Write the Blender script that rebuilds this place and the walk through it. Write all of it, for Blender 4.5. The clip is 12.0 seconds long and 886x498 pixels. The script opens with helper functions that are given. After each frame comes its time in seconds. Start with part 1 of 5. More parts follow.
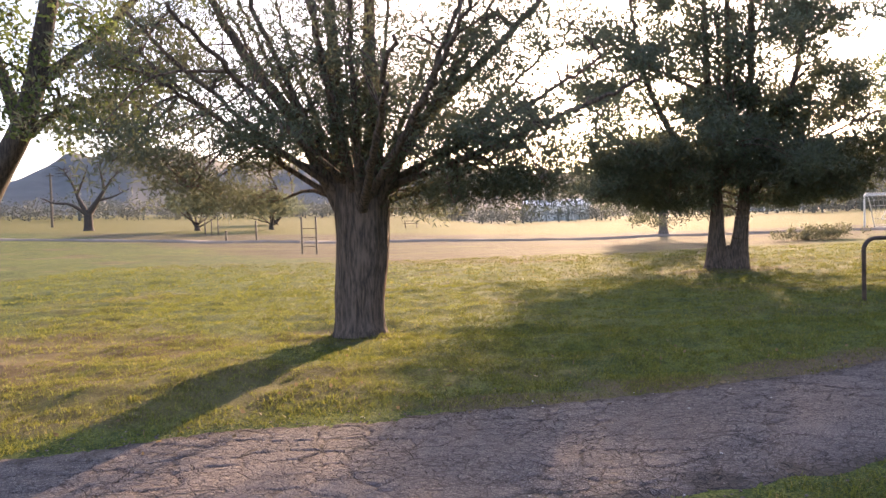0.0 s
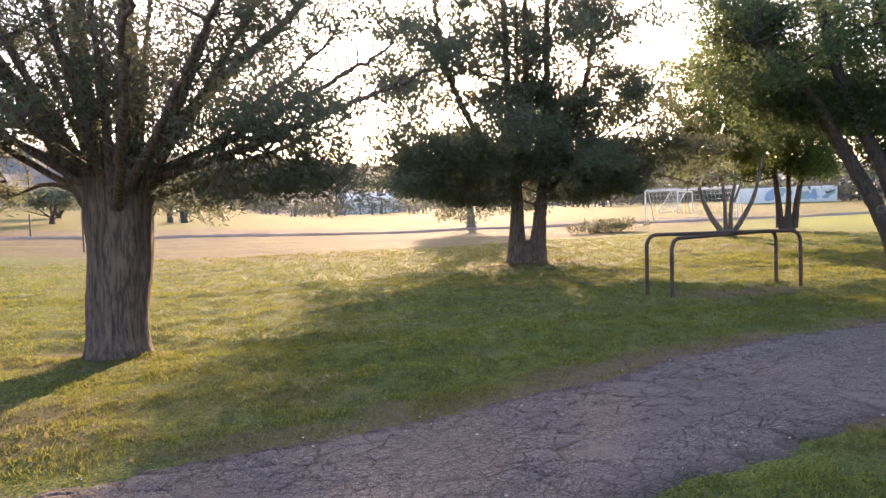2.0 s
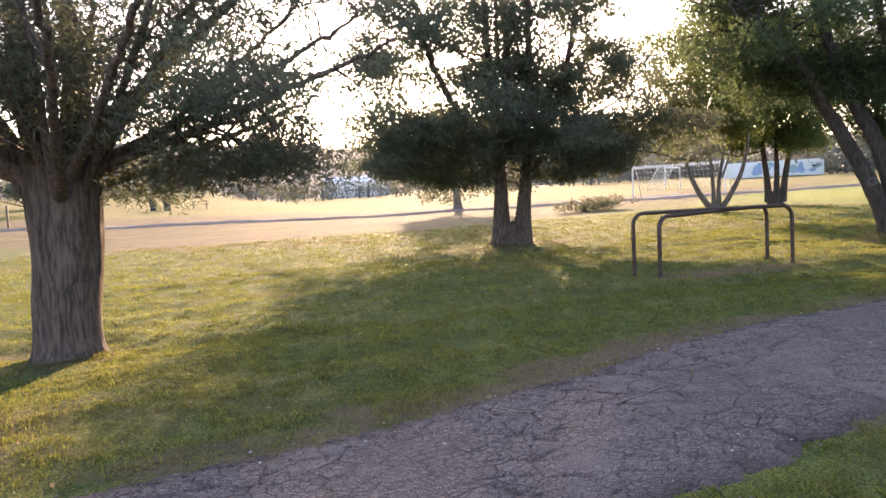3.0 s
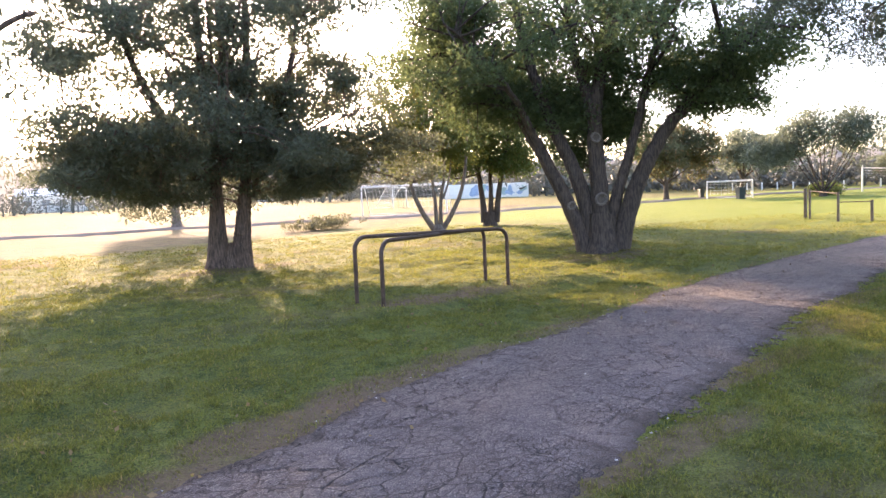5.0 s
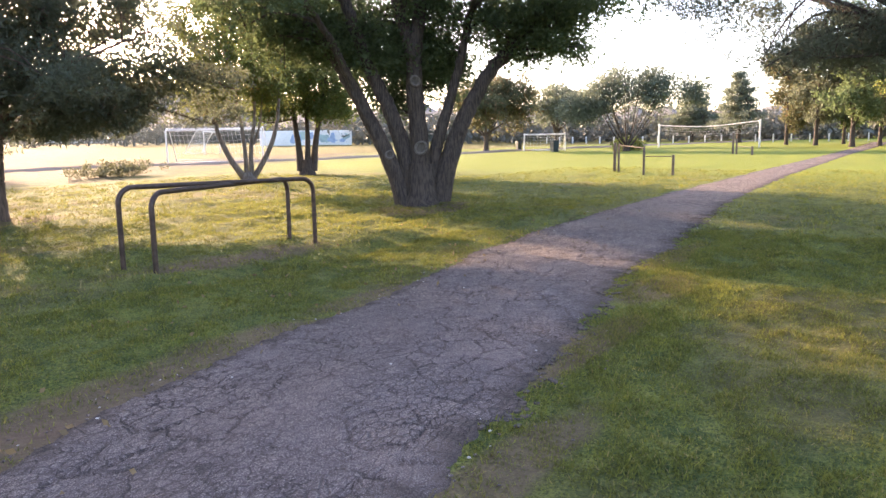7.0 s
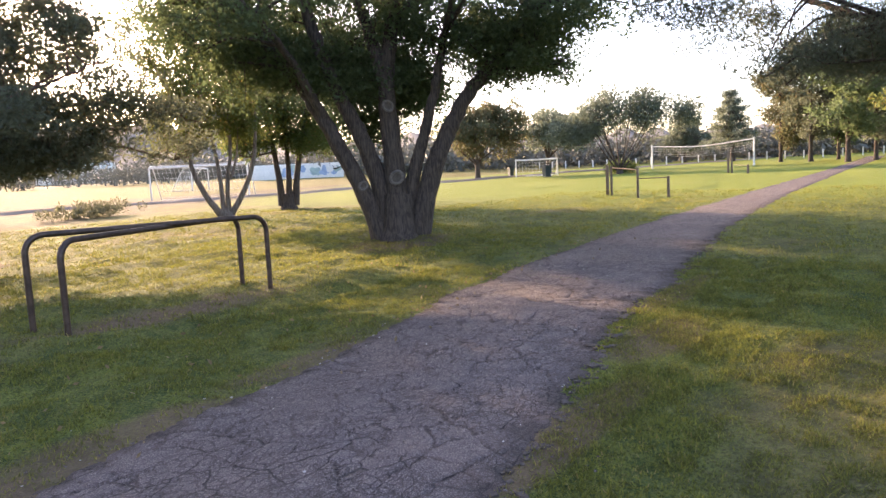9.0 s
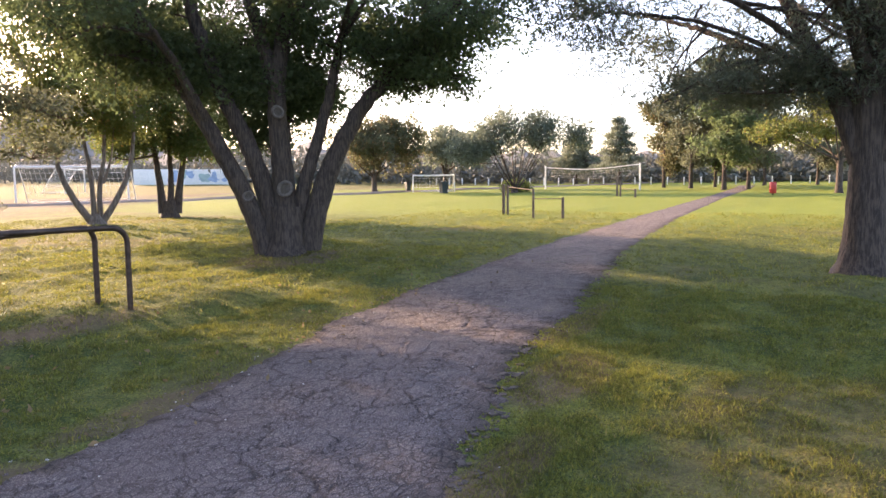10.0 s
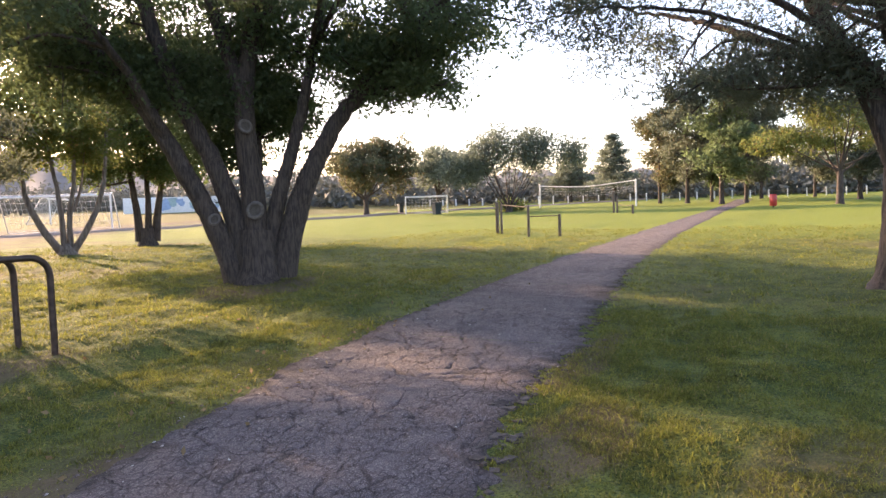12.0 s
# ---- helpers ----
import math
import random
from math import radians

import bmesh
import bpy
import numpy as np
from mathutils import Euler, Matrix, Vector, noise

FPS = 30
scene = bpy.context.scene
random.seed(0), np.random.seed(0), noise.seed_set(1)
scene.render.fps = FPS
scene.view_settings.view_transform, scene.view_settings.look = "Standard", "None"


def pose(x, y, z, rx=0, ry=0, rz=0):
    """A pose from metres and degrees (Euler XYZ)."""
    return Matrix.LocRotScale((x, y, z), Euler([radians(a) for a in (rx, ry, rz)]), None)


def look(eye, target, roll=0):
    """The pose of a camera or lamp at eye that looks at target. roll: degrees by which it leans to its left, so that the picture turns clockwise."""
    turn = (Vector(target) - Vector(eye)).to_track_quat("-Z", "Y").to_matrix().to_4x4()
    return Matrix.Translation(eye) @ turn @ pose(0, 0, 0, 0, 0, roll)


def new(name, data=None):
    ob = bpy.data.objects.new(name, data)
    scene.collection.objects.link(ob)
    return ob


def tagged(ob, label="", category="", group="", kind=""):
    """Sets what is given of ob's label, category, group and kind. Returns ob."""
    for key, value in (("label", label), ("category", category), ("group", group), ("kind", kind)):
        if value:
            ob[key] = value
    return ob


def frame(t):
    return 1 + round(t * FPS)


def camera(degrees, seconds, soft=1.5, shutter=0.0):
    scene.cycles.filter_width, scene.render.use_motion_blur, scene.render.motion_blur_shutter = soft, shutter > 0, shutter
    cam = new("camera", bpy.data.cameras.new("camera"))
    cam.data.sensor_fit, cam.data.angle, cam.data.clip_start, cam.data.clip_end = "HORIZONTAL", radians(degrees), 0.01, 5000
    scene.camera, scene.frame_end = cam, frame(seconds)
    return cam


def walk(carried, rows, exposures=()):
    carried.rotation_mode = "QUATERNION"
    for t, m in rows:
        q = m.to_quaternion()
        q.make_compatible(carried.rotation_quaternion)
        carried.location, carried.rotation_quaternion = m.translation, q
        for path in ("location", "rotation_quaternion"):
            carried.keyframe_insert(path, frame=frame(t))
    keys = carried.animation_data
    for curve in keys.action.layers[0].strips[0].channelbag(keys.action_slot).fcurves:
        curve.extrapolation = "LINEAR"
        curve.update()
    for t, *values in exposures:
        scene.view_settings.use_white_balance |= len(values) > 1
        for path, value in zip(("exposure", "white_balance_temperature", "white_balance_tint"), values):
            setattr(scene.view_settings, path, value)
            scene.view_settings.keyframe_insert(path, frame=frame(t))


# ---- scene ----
cam = camera(64.3, 12.0)
PATH = [
    (0, (-0.224, -0.488, 1.479), (-0.17, 1.511, 1.421), -1.7),
    (0.5, (-0.1, -0.346, 1.504), (0.052, 1.644, 1.375), -2.9),
    (1, (0.058, -0.161, 1.534), (0.209, 1.824, 1.349), -1.9),
    (1.5, (0.136, 0.078, 1.528), (0.57, 2.022, 1.349), -1.3),
    (2, (0.237, 0.292, 1.56), (0.801, 2.209, 1.465), -1.8),
    (2.5, (0.47, 0.543, 1.559), (0.863, 2.504, 1.575), -3.8),
    (3, (0.576, 0.758, 1.565), (1.165, 2.664, 1.417), -3.1),
    (5, (1.29, 1.593, 1.616), (2.537, 3.15, 1.481), -2.3),
    (5.5, (1.549, 1.857, 1.623), (2.874, 3.347, 1.47), -1.7),
    (6, (1.98, 2.079, 1.641), (3.23, 3.622, 1.403), -0.8),
    (6.5, (2.164, 2.236, 1.584), (3.601, 3.602, 1.325), 0.2),
    (7, (2.472, 2.409, 1.571), (4.048, 3.606, 1.279), -1.0),
    (7.5, (2.811, 2.485, 1.592), (4.365, 3.724, 1.369), -2.7),
    (9.5, (4.021, 3.064, 1.542), (5.652, 4.202, 1.335), -3.1),
    (10, (4.361, 3.245, 1.571), (6.113, 4.193, 1.388), -0.6),
    (10.5, (4.776, 3.392, 1.497), (6.47, 4.444, 1.343), -4.2),
    (11, (5.016, 3.504, 1.531), (6.783, 4.419, 1.332), -0.6),
    (11.5, (5.245, 3.625, 1.546), (7.047, 4.48, 1.408), -0.3),
    (12, (5.589, 3.721, 1.467), (7.35, 4.66, 1.346), -2.0),
]
walk(cam, [(t, look(eye, target, roll)) for t, eye, target, roll in PATH], exposures=[(0.0, 1.93, 6550, 28), (1.0, 2.1, 6600, 28), (3.0, 2.25, 6550, 28), (5.0, 2.65, 6450, 28), (6.5, 2.65, 6500, 28), (7.5, 2.5, 6550, 28), (9.5, 2.3, 6550, 29), (10.5, 2.35, 6550, 29), (12.0, 2.2, 6550, 29)])

# ---- world and sun ----
SUN_AZ, SUN_EL = 17.8, 14.5
world = bpy.data.worlds.new("sky")
scene.world = world
world.use_nodes = True
wn = world.node_tree
sky = wn.nodes.new("ShaderNodeTexSky")
sky.sky_type = "NISHITA"
sky.sun_disc = False
sky.sun_elevation, sky.sun_rotation = radians(SUN_EL), radians(SUN_AZ)
sky.air_density, sky.dust_density, sky.ozone_density = 1.0, 2.0, 1.5
wn.links.new(sky.outputs[0], wn.nodes["Background"].inputs[0])
wn.nodes["Background"].inputs[1].default_value = 0.15
sun_way = Vector((math.sin(radians(SUN_AZ)) * math.cos(radians(SUN_EL)), math.cos(radians(SUN_AZ)) * math.cos(radians(SUN_EL)), math.sin(radians(SUN_EL))))
sun = new("sun", bpy.data.lights.new("sun", "SUN"))
sun.data.energy, sun.data.angle, sun.data.color = 3.9, radians(0.6), (1.0, 0.75, 0.44)
sun.matrix_world = look(sun_way * 200, (0, 0, 0))

# ---- the lie of the land ----
rng = np.random.default_rng(7)


def soft(v, k=4.0):
    return np.logaddexp(0, np.asarray(v, float) / k) * k


def step(v, a, b):
    u = np.clip((np.asarray(v, float) - a) / (b - a), 0, 1)
    return u * u * (3 - 2 * u)


def waves(seed, count, low, high):
    """A smooth random field over the plan, with wavelengths between low and high metres."""
    r = np.random.default_rng(seed)
    lengths, turns, starts = r.uniform(low, high, count), r.uniform(0, math.tau, count), r.uniform(0, math.tau, count)

    def field(x, y):
        x, y = np.asarray(x, float), np.asarray(y, float)
        total = np.zeros(np.broadcast(x, y).shape)
        for l, a, s in zip(lengths, turns, starts):
            total = total + np.sin((x * math.cos(a) + y * math.sin(a)) * math.tau / l + s)
        return total / math.sqrt(count)
    return field


EDGE_FAR = ((-40, -2.5), (-12, 2.7), (-3.2, 4.47), (-1.7, 4.84), (-0.5, 4.99), (0.6, 5.26), (1.9, 5.52), (3.0, 5.9), (4.4, 6.45), (5.4, 6.85), (6.6, 7.05), (7.8, 7.26), (8.6, 7.48), (10.4, 7.95), (11.7, 8.15), (12.6, 8.25), (15.4, 8.45), (21, 8.75), (32, 9.2), (54, 9.9), (75, 10.9), (110, 13))
EDGE_NEAR = ((-40, -6), (-12, 0.3), (-3.2, 2.3), (1.26, 3.18), (2.25, 3.47), (3.05, 3.67), (4.05, 3.96), (4.8, 4.2), (5.55, 4.37), (6.65, 4.65), (8.15, 5.06), (8.85, 5.2), (9.7, 5.46), (10.9, 5.63), (12.0, 5.66), (12.85, 5.9), (16.9, 6.45), (19, 6.73), (28, 7.45), (50, 8.5), (75, 9.2), (110, 11))
ragged_a, ragged_b = waves(21, 9, 0.15, 1.3), waves(22, 9, 0.15, 1.3)


def edge_far(x, rough=1.0):
    return np.interp(x, *zip(*EDGE_FAR)) + rough * 0.05 * ragged_a(x, 0 * np.asarray(x, float))


def edge_near(x, rough=1.0):
    return np.interp(x, *zip(*EDGE_NEAR)) + rough * 0.07 * ragged_b(x, 0 * np.asarray(x, float))


humps_small, humps_large, humps_tiny = waves(1, 14, 0.6, 2.2), waves(2, 10, 5, 16), waves(3, 14, 0.3, 0.7)


def land(x, y):
    """The height of the ground without its small humps."""
    x, y = np.asarray(x, float), np.asarray(y, float)
    far = np.hypot(x, y)
    k = np.minimum(1.0, 190 / np.maximum(far, 1))
    x, y = x * k, y * k
    return 0.0115 * np.maximum(x, -5) - 0.075 * np.exp(-(((x - 9) / 5.5) ** 2)) * (1 - step(y, 16, 24)) + 0.003 * y + 0.016 * soft(y - 42) + 0.025 * soft(-x - 3) * step(y, 10, 40) + 0.021 * soft(y - 38) * step(-x, -14, 4) + 0.12 * np.exp(-(((x + 2.4) / 2.2) ** 2) - ((y - 6.9) / 1.5) ** 2)


def off_path(x, y):
    """Metres from the path's border, negative on the path."""
    return np.maximum(y - edge_far(x, 0), edge_near(x, 0) - y)


def far_from(x, y):
    return np.hypot(np.asarray(x, float) - 6, np.asarray(y, float) - 6)


def ground_z(x, y):
    d = off_path(x, y)
    amount = step(d, 0.0, 1.2)
    return land(x, y) + amount * ((0.024 + 0.03 * np.exp(-(((x + 1.6) / 1.7) ** 2) - ((y - 10.2) / 1.0) ** 2)) * humps_small(x, y) + 0.011 * humps_tiny(x, y) * (far_from(x, y) < 30) + 0.035 * humps_large(x, y)) - 0.03 * (1 - step(d, -0.35, 0.02))


def gz(x, y):
    return float(ground_z(x, y))


# ---- materials ----
def material(name):
    m = bpy.data.materials.new(name)
    m.use_nodes = True
    nt = m.node_tree
    return m, nt, nt.nodes["Principled BSDF"], nt.nodes["Material Output"]


def node(nt, kind, **given):
    n = nt.nodes.new(kind)
    for key, value in given.items():
        n.inputs[key.replace("_", " ")].default_value = value
    return n


def noise_of(nt, scale, detail=4.0, vector=None, rough=0.55):
    n = node(nt, "ShaderNodeTexNoise", Scale=scale, Detail=detail, Roughness=rough)
    nt.links.new(vector if vector else nt.nodes.new("ShaderNodeNewGeometry").outputs["Position"], n.inputs["Vector"])
    return n.outputs["Fac"]


def ramp(nt, value, low, high):
    n = nt.nodes.new("ShaderNodeMapRange")
    n.interpolation_type = "SMOOTHSTEP"
    nt.links.new(value, n.inputs[0])
    n.inputs[1].default_value, n.inputs[2].default_value = low, high
    return n.outputs[0]


def mix(nt, fac, a, b):
    n = nt.nodes.new("ShaderNodeMix")
    n.data_type = "RGBA"
    for socket, v in ((n.inputs[0], fac), (n.inputs[6], a), (n.inputs[7], b)):
        if isinstance(v, bpy.types.NodeSocket):
            nt.links.new(v, socket)
        elif isinstance(v, (int, float)):
            socket.default_value = v
        else:
            socket.default_value = (*v, 1)
    return n.outputs[2]


def calc(nt, op, a, b=0.0, c=0.0):
    n = nt.nodes.new("ShaderNodeMath")
    n.operation = op
    for socket, v in zip(n.inputs, (a, b, c)):
        if isinstance(v, bpy.types.NodeSocket):
            nt.links.new(v, socket)
        else:
            socket.default_value = v
    return n.outputs[0]


def bump(nt, shader, height, strength, distance):
    n = nt.nodes.new("ShaderNodeBump")
    n.inputs["Strength"].default_value, n.inputs["Distance"].default_value = strength, distance
    nt.links.new(height, n.inputs["Height"])
    nt.links.new(n.outputs[0], shader.inputs["Normal"])


def plain(name, colour, rough=0.6, metal=0.0, vary=0.25, scale=6.0, relief=0.0):
    m, nt, p, _ = material(name)
    grain = noise_of(nt, scale, 5)
    fine = noise_of(nt, scale * 9, 3)
    dark = tuple(c * (1 - vary) for c in colour)
    light = tuple(min(1, c * (1 + vary * 0.6)) for c in colour)
    tint = mix(nt, ramp(nt, grain, 0.3, 0.7), dark, light)
    nt.links.new(mix(nt, calc(nt, "MULTIPLY", fine, 0.35), tint, dark), p.inputs["Base Color"])
    p.inputs["Roughness"].default_value, p.inputs["Metallic"].default_value = rough, metal
    if relief:
        bump(nt, p, fine, 0.6, relief)
    return m


def turf_tint(nt):
    """The lawn's colour over the plan: green turf, dried turf, bare soil, the far lawn brightened as if backlit, the
    far field.
    """
    at = nt.nodes.new("ShaderNodeNewGeometry").outputs["Position"]
    split = nt.nodes.new("ShaderNodeSeparateXYZ")
    nt.links.new(at, split.inputs[0])
    x, y = split.outputs[0], split.outputs[1]
    broad, mid, fine = noise_of(nt, 0.22, 4), noise_of(nt, 1.1, 5), noise_of(nt, 14, 4)
    green = mix(nt, ramp(nt, mid, 0.3, 0.7), (0.086, 0.108, 0.029), (0.150, 0.168, 0.038))
    green = mix(nt, calc(nt, "MULTIPLY", ramp(nt, fine, 0.5, 0.75), 0.45), green, (0.23, 0.185, 0.070))
    tuft = noise_of(nt, 4.5, 4, rough=0.65)
    green = mix(nt, calc(nt, "MULTIPLY", ramp(nt, tuft, 0.56, 0.40), 0.6), green, (0.042, 0.068, 0.020))
    dry = mix(nt, ramp(nt, mid, 0.35, 0.65), (0.112, 0.078, 0.046), (0.190, 0.142, 0.070))
    speck = noise_of(nt, 48, 2, rough=0.7)
    green = mix(nt, calc(nt, "MULTIPLY", ramp(nt, speck, 0.52, 0.38), 0.8), green, (0.030, 0.042, 0.014))
    green = mix(nt, calc(nt, "MULTIPLY", ramp(nt, speck, 0.54, 0.68), 0.5), green, (0.21, 0.20, 0.042))
    soil = mix(nt, fine, (0.10, 0.066, 0.045), (0.20, 0.135, 0.095))

    def spot(cx, cy, rx, ry, wobble=0.5):
        a = calc(nt, "POWER", calc(nt, "ABSOLUTE", calc(nt, "DIVIDE", calc(nt, "SUBTRACT", x, cx), rx)), 2.0)
        b = calc(nt, "POWER", calc(nt, "ABSOLUTE", calc(nt, "DIVIDE", calc(nt, "SUBTRACT", y, cy), ry)), 2.0)
        r = calc(nt, "ADD", calc(nt, "SQRT", calc(nt, "ADD", a, b)), calc(nt, "MULTIPLY", calc(nt, "SUBTRACT", mid, 0.5), wobble * 2))
        return ramp(nt, r, 1.15, 0.65)
    tint = mix(nt, calc(nt, "MULTIPLY", ramp(nt, broad, 0.52, 0.68), 0.55), green, dry)
    # the dried belt before the track, and the worn turf by the path
    belt = calc(nt, "SUBTRACT", y, calc(nt, "MAXIMUM", calc(nt, "MULTIPLY", x, 0.45), calc(nt, "MULTIPLY", x, -1.3)))
    belt = calc(nt, "ADD", belt, calc(nt, "MULTIPLY", calc(nt, "SUBTRACT", broad, 0.5), 16.0))
    tint = mix(nt, calc(nt, "MULTIPLY", ramp(nt, belt, 21.0, 30.0), 0.8), tint, mix(nt, 0.6, dry, (0.080, 0.055, 0.038)))
    lanes = nt.nodes.new("ShaderNodeMapping")
    lanes.inputs["Scale"].default_value, lanes.inputs["Rotation"].default_value = (0.10, 1.5, 1.0), (0, 0, 0.15)
    nt.links.new(at, lanes.inputs[0])
    streak = noise_of(nt, 1.0, 5, lanes.outputs[0], 0.65)
    worn = ramp(nt, belt, 12.0, 26.0)
    tint = mix(nt, calc(nt, "MULTIPLY", calc(nt, "MULTIPLY", worn, ramp(nt, streak, 0.50, 0.40)), 0.65), tint, (0.075, 0.052, 0.034))
    tint = mix(nt, calc(nt, "MULTIPLY", calc(nt, "MULTIPLY", worn, ramp(nt, streak, 0.54, 0.66)), 0.5), tint, (0.20, 0.18, 0.055))
    # sun shining through the far grass, put into the colour as brighter yellow-green
    backlit_lawn = ramp(nt, x, 20.0, 34.0)
    tint = mix(nt, calc(nt, "MULTIPLY", calc(nt, "MULTIPLY", backlit_lawn, ramp(nt, belt, 30.0, 20.0)), 0.75), tint, (0.20, 0.235, 0.036))
    field_edge = calc(nt, "ADD", y, calc(nt, "MULTIPLY", x, 0.2))
    field = mix(nt, mid, (0.110, 0.103, 0.030), (0.152, 0.136, 0.040))
    tint = mix(nt, ramp(nt, calc(nt, "ADD", field_edge, calc(nt, "MULTIPLY", broad, 6.0)), 63.0, 69.0), tint, field)
    scrub = mix(nt, broad, (0.22, 0.19, 0.10), (0.14, 0.15, 0.07))
    tint = mix(nt, ramp(nt, field_edge, 125.0, 150.0), tint, scrub)
    for args, amount, colour in (((-6.3, 8.6, 3.9, 2.4), 0.9, dry), ((-3.4, 6.2, 3.6, 1.3), 0.6, dry), ((8.7, 10.5, 1.9, 0.6), 0.6, soil), ((0.6, 5.35, 0.9, 0.3), 0.6, soil), ((2.2, 5.75, 1.0, 0.36), 0.75, soil), ((3.5, 6.2, 0.9, 0.45), 0.8, soil), ((4.7, 6.65, 0.9, 0.45), 0.8, soil), ((6.0, 7.0, 0.9, 0.36), 0.7, soil), ((7.6, 7.3, 0.9, 0.25), 0.6, soil), ((8.6, 3.2, 2.2, 1.0), 0.45, dry), ((14.9, 12.3, 1.6, 1.0), 0.7, soil), ((9.5, 5.0, 0.9, 0.35), 0.7, soil), ((5.0, 4.12, 1.3, 0.22), 0.7, soil), ((7.3, 4.72, 1.3, 0.22), 0.75, soil), ((11.6, 5.5, 1.3, 0.2), 0.7, soil), ((8.2, 10.4, 1.2, 0.35), 0.6, soil), ((8.3, 18.9, 2.0, 0.9), 0.5, soil), ((-1.6, 9.2, 1.3, 0.7), 0.55, soil)):
        tint = mix(nt, calc(nt, "MULTIPLY", spot(*args), amount), tint, colour)
    return tint, fine


def ground_material():
    m, nt, p, _ = material("turf ground")
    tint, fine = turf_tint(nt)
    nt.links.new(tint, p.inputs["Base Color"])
    p.inputs["Roughness"].default_value = 0.95
    p.inputs["Specular IOR Level"].default_value = 0.1
    clods = calc(nt, "ADD", noise_of(nt, 7, 6, rough=0.7), calc(nt, "MULTIPLY", noise_of(nt, 45, 3), 0.5))
    bump(nt, p, clods, 1.0, 0.05)
    return m


def foliage(name, dark, light, glow=0.45, dead=None, share=0.08):
    """Leaves: a matt upper side and light that comes through, each leaf of its own shade."""
    m, nt, p, out = material(name)
    own = nt.nodes.new("ShaderNodeNewGeometry").outputs["Random Per Island"]
    patch = ramp(nt, noise_of(nt, 0.9, 3), 0.35, 0.65)
    tint = mix(nt, calc(nt, "MULTIPLY_ADD", own, 0.6, calc(nt, "MULTIPLY", patch, 0.4)), dark, light)
    if dead:
        tint = mix(nt, ramp(nt, own, 1 - share, 1.0), tint, dead)
    nt.links.new(tint, p.inputs["Base Color"])
    p.inputs["Roughness"].default_value = 0.65
    p.inputs["Specular IOR Level"].default_value = 0.2
    through_leaf = nt.nodes.new("ShaderNodeBsdfTranslucent")
    nt.links.new(mix(nt, 0.5, tint, tuple(min(1, c * 2.2) for c in light)), through_leaf.inputs[0])
    both = nt.nodes.new("ShaderNodeMixShader")
    both.inputs[0].default_value = glow
    nt.links.new(p.outputs[0], both.inputs[1])
    nt.links.new(through_leaf.outputs[0], both.inputs[2])
    nt.links.new(both.outputs[0], out.inputs[0])
    return m


def blade_material():
    m, nt, p, out = material("grass blades")
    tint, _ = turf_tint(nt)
    own = nt.nodes.new("ShaderNodeNewGeometry").outputs["Random Per Island"]
    small = noise_of(nt, 22, 2)
    tint = mix(nt, calc(nt, "MULTIPLY", ramp(nt, small, 0.52, 0.36), 0.65), tint, (0.045, 0.068, 0.020))
    tint = mix(nt, calc(nt, "MULTIPLY", calc(nt, "MULTIPLY", own, ramp(nt, small, 0.42, 0.62)), 0.8), tint, (0.20, 0.205, 0.040))
    tint = mix(nt, calc(nt, "MULTIPLY", ramp(nt, own, 0.42, 0.05), 0.7), tint, (0.032, 0.050, 0.015))
    tint = mix(nt, calc(nt, "MULTIPLY", ramp(nt, own, 0.62, 0.85), 0.6), tint, (0.215, 0.22, 0.048))
    tint = mix(nt, ramp(nt, own, 0.90, 1.0), tint, (0.27, 0.20, 0.10))
    nt.links.new(tint, p.inputs["Base Color"])
    p.inputs["Roughness"].default_value = 0.6
    p.inputs["Specular IOR Level"].default_value = 0.12
    through_leaf = nt.nodes.new("ShaderNodeBsdfTranslucent")
    nt.links.new(mix(nt, 0.42, tint, (0.32, 0.32, 0.055)), through_leaf.inputs[0])
    both = nt.nodes.new("ShaderNodeMixShader")
    both.inputs[0].default_value = 0.5
    nt.links.new(p.outputs[0], both.inputs[1])
    nt.links.new(through_leaf.outputs[0], both.inputs[2])
    nt.links.new(both.outputs[0], out.inputs[0])
    return m


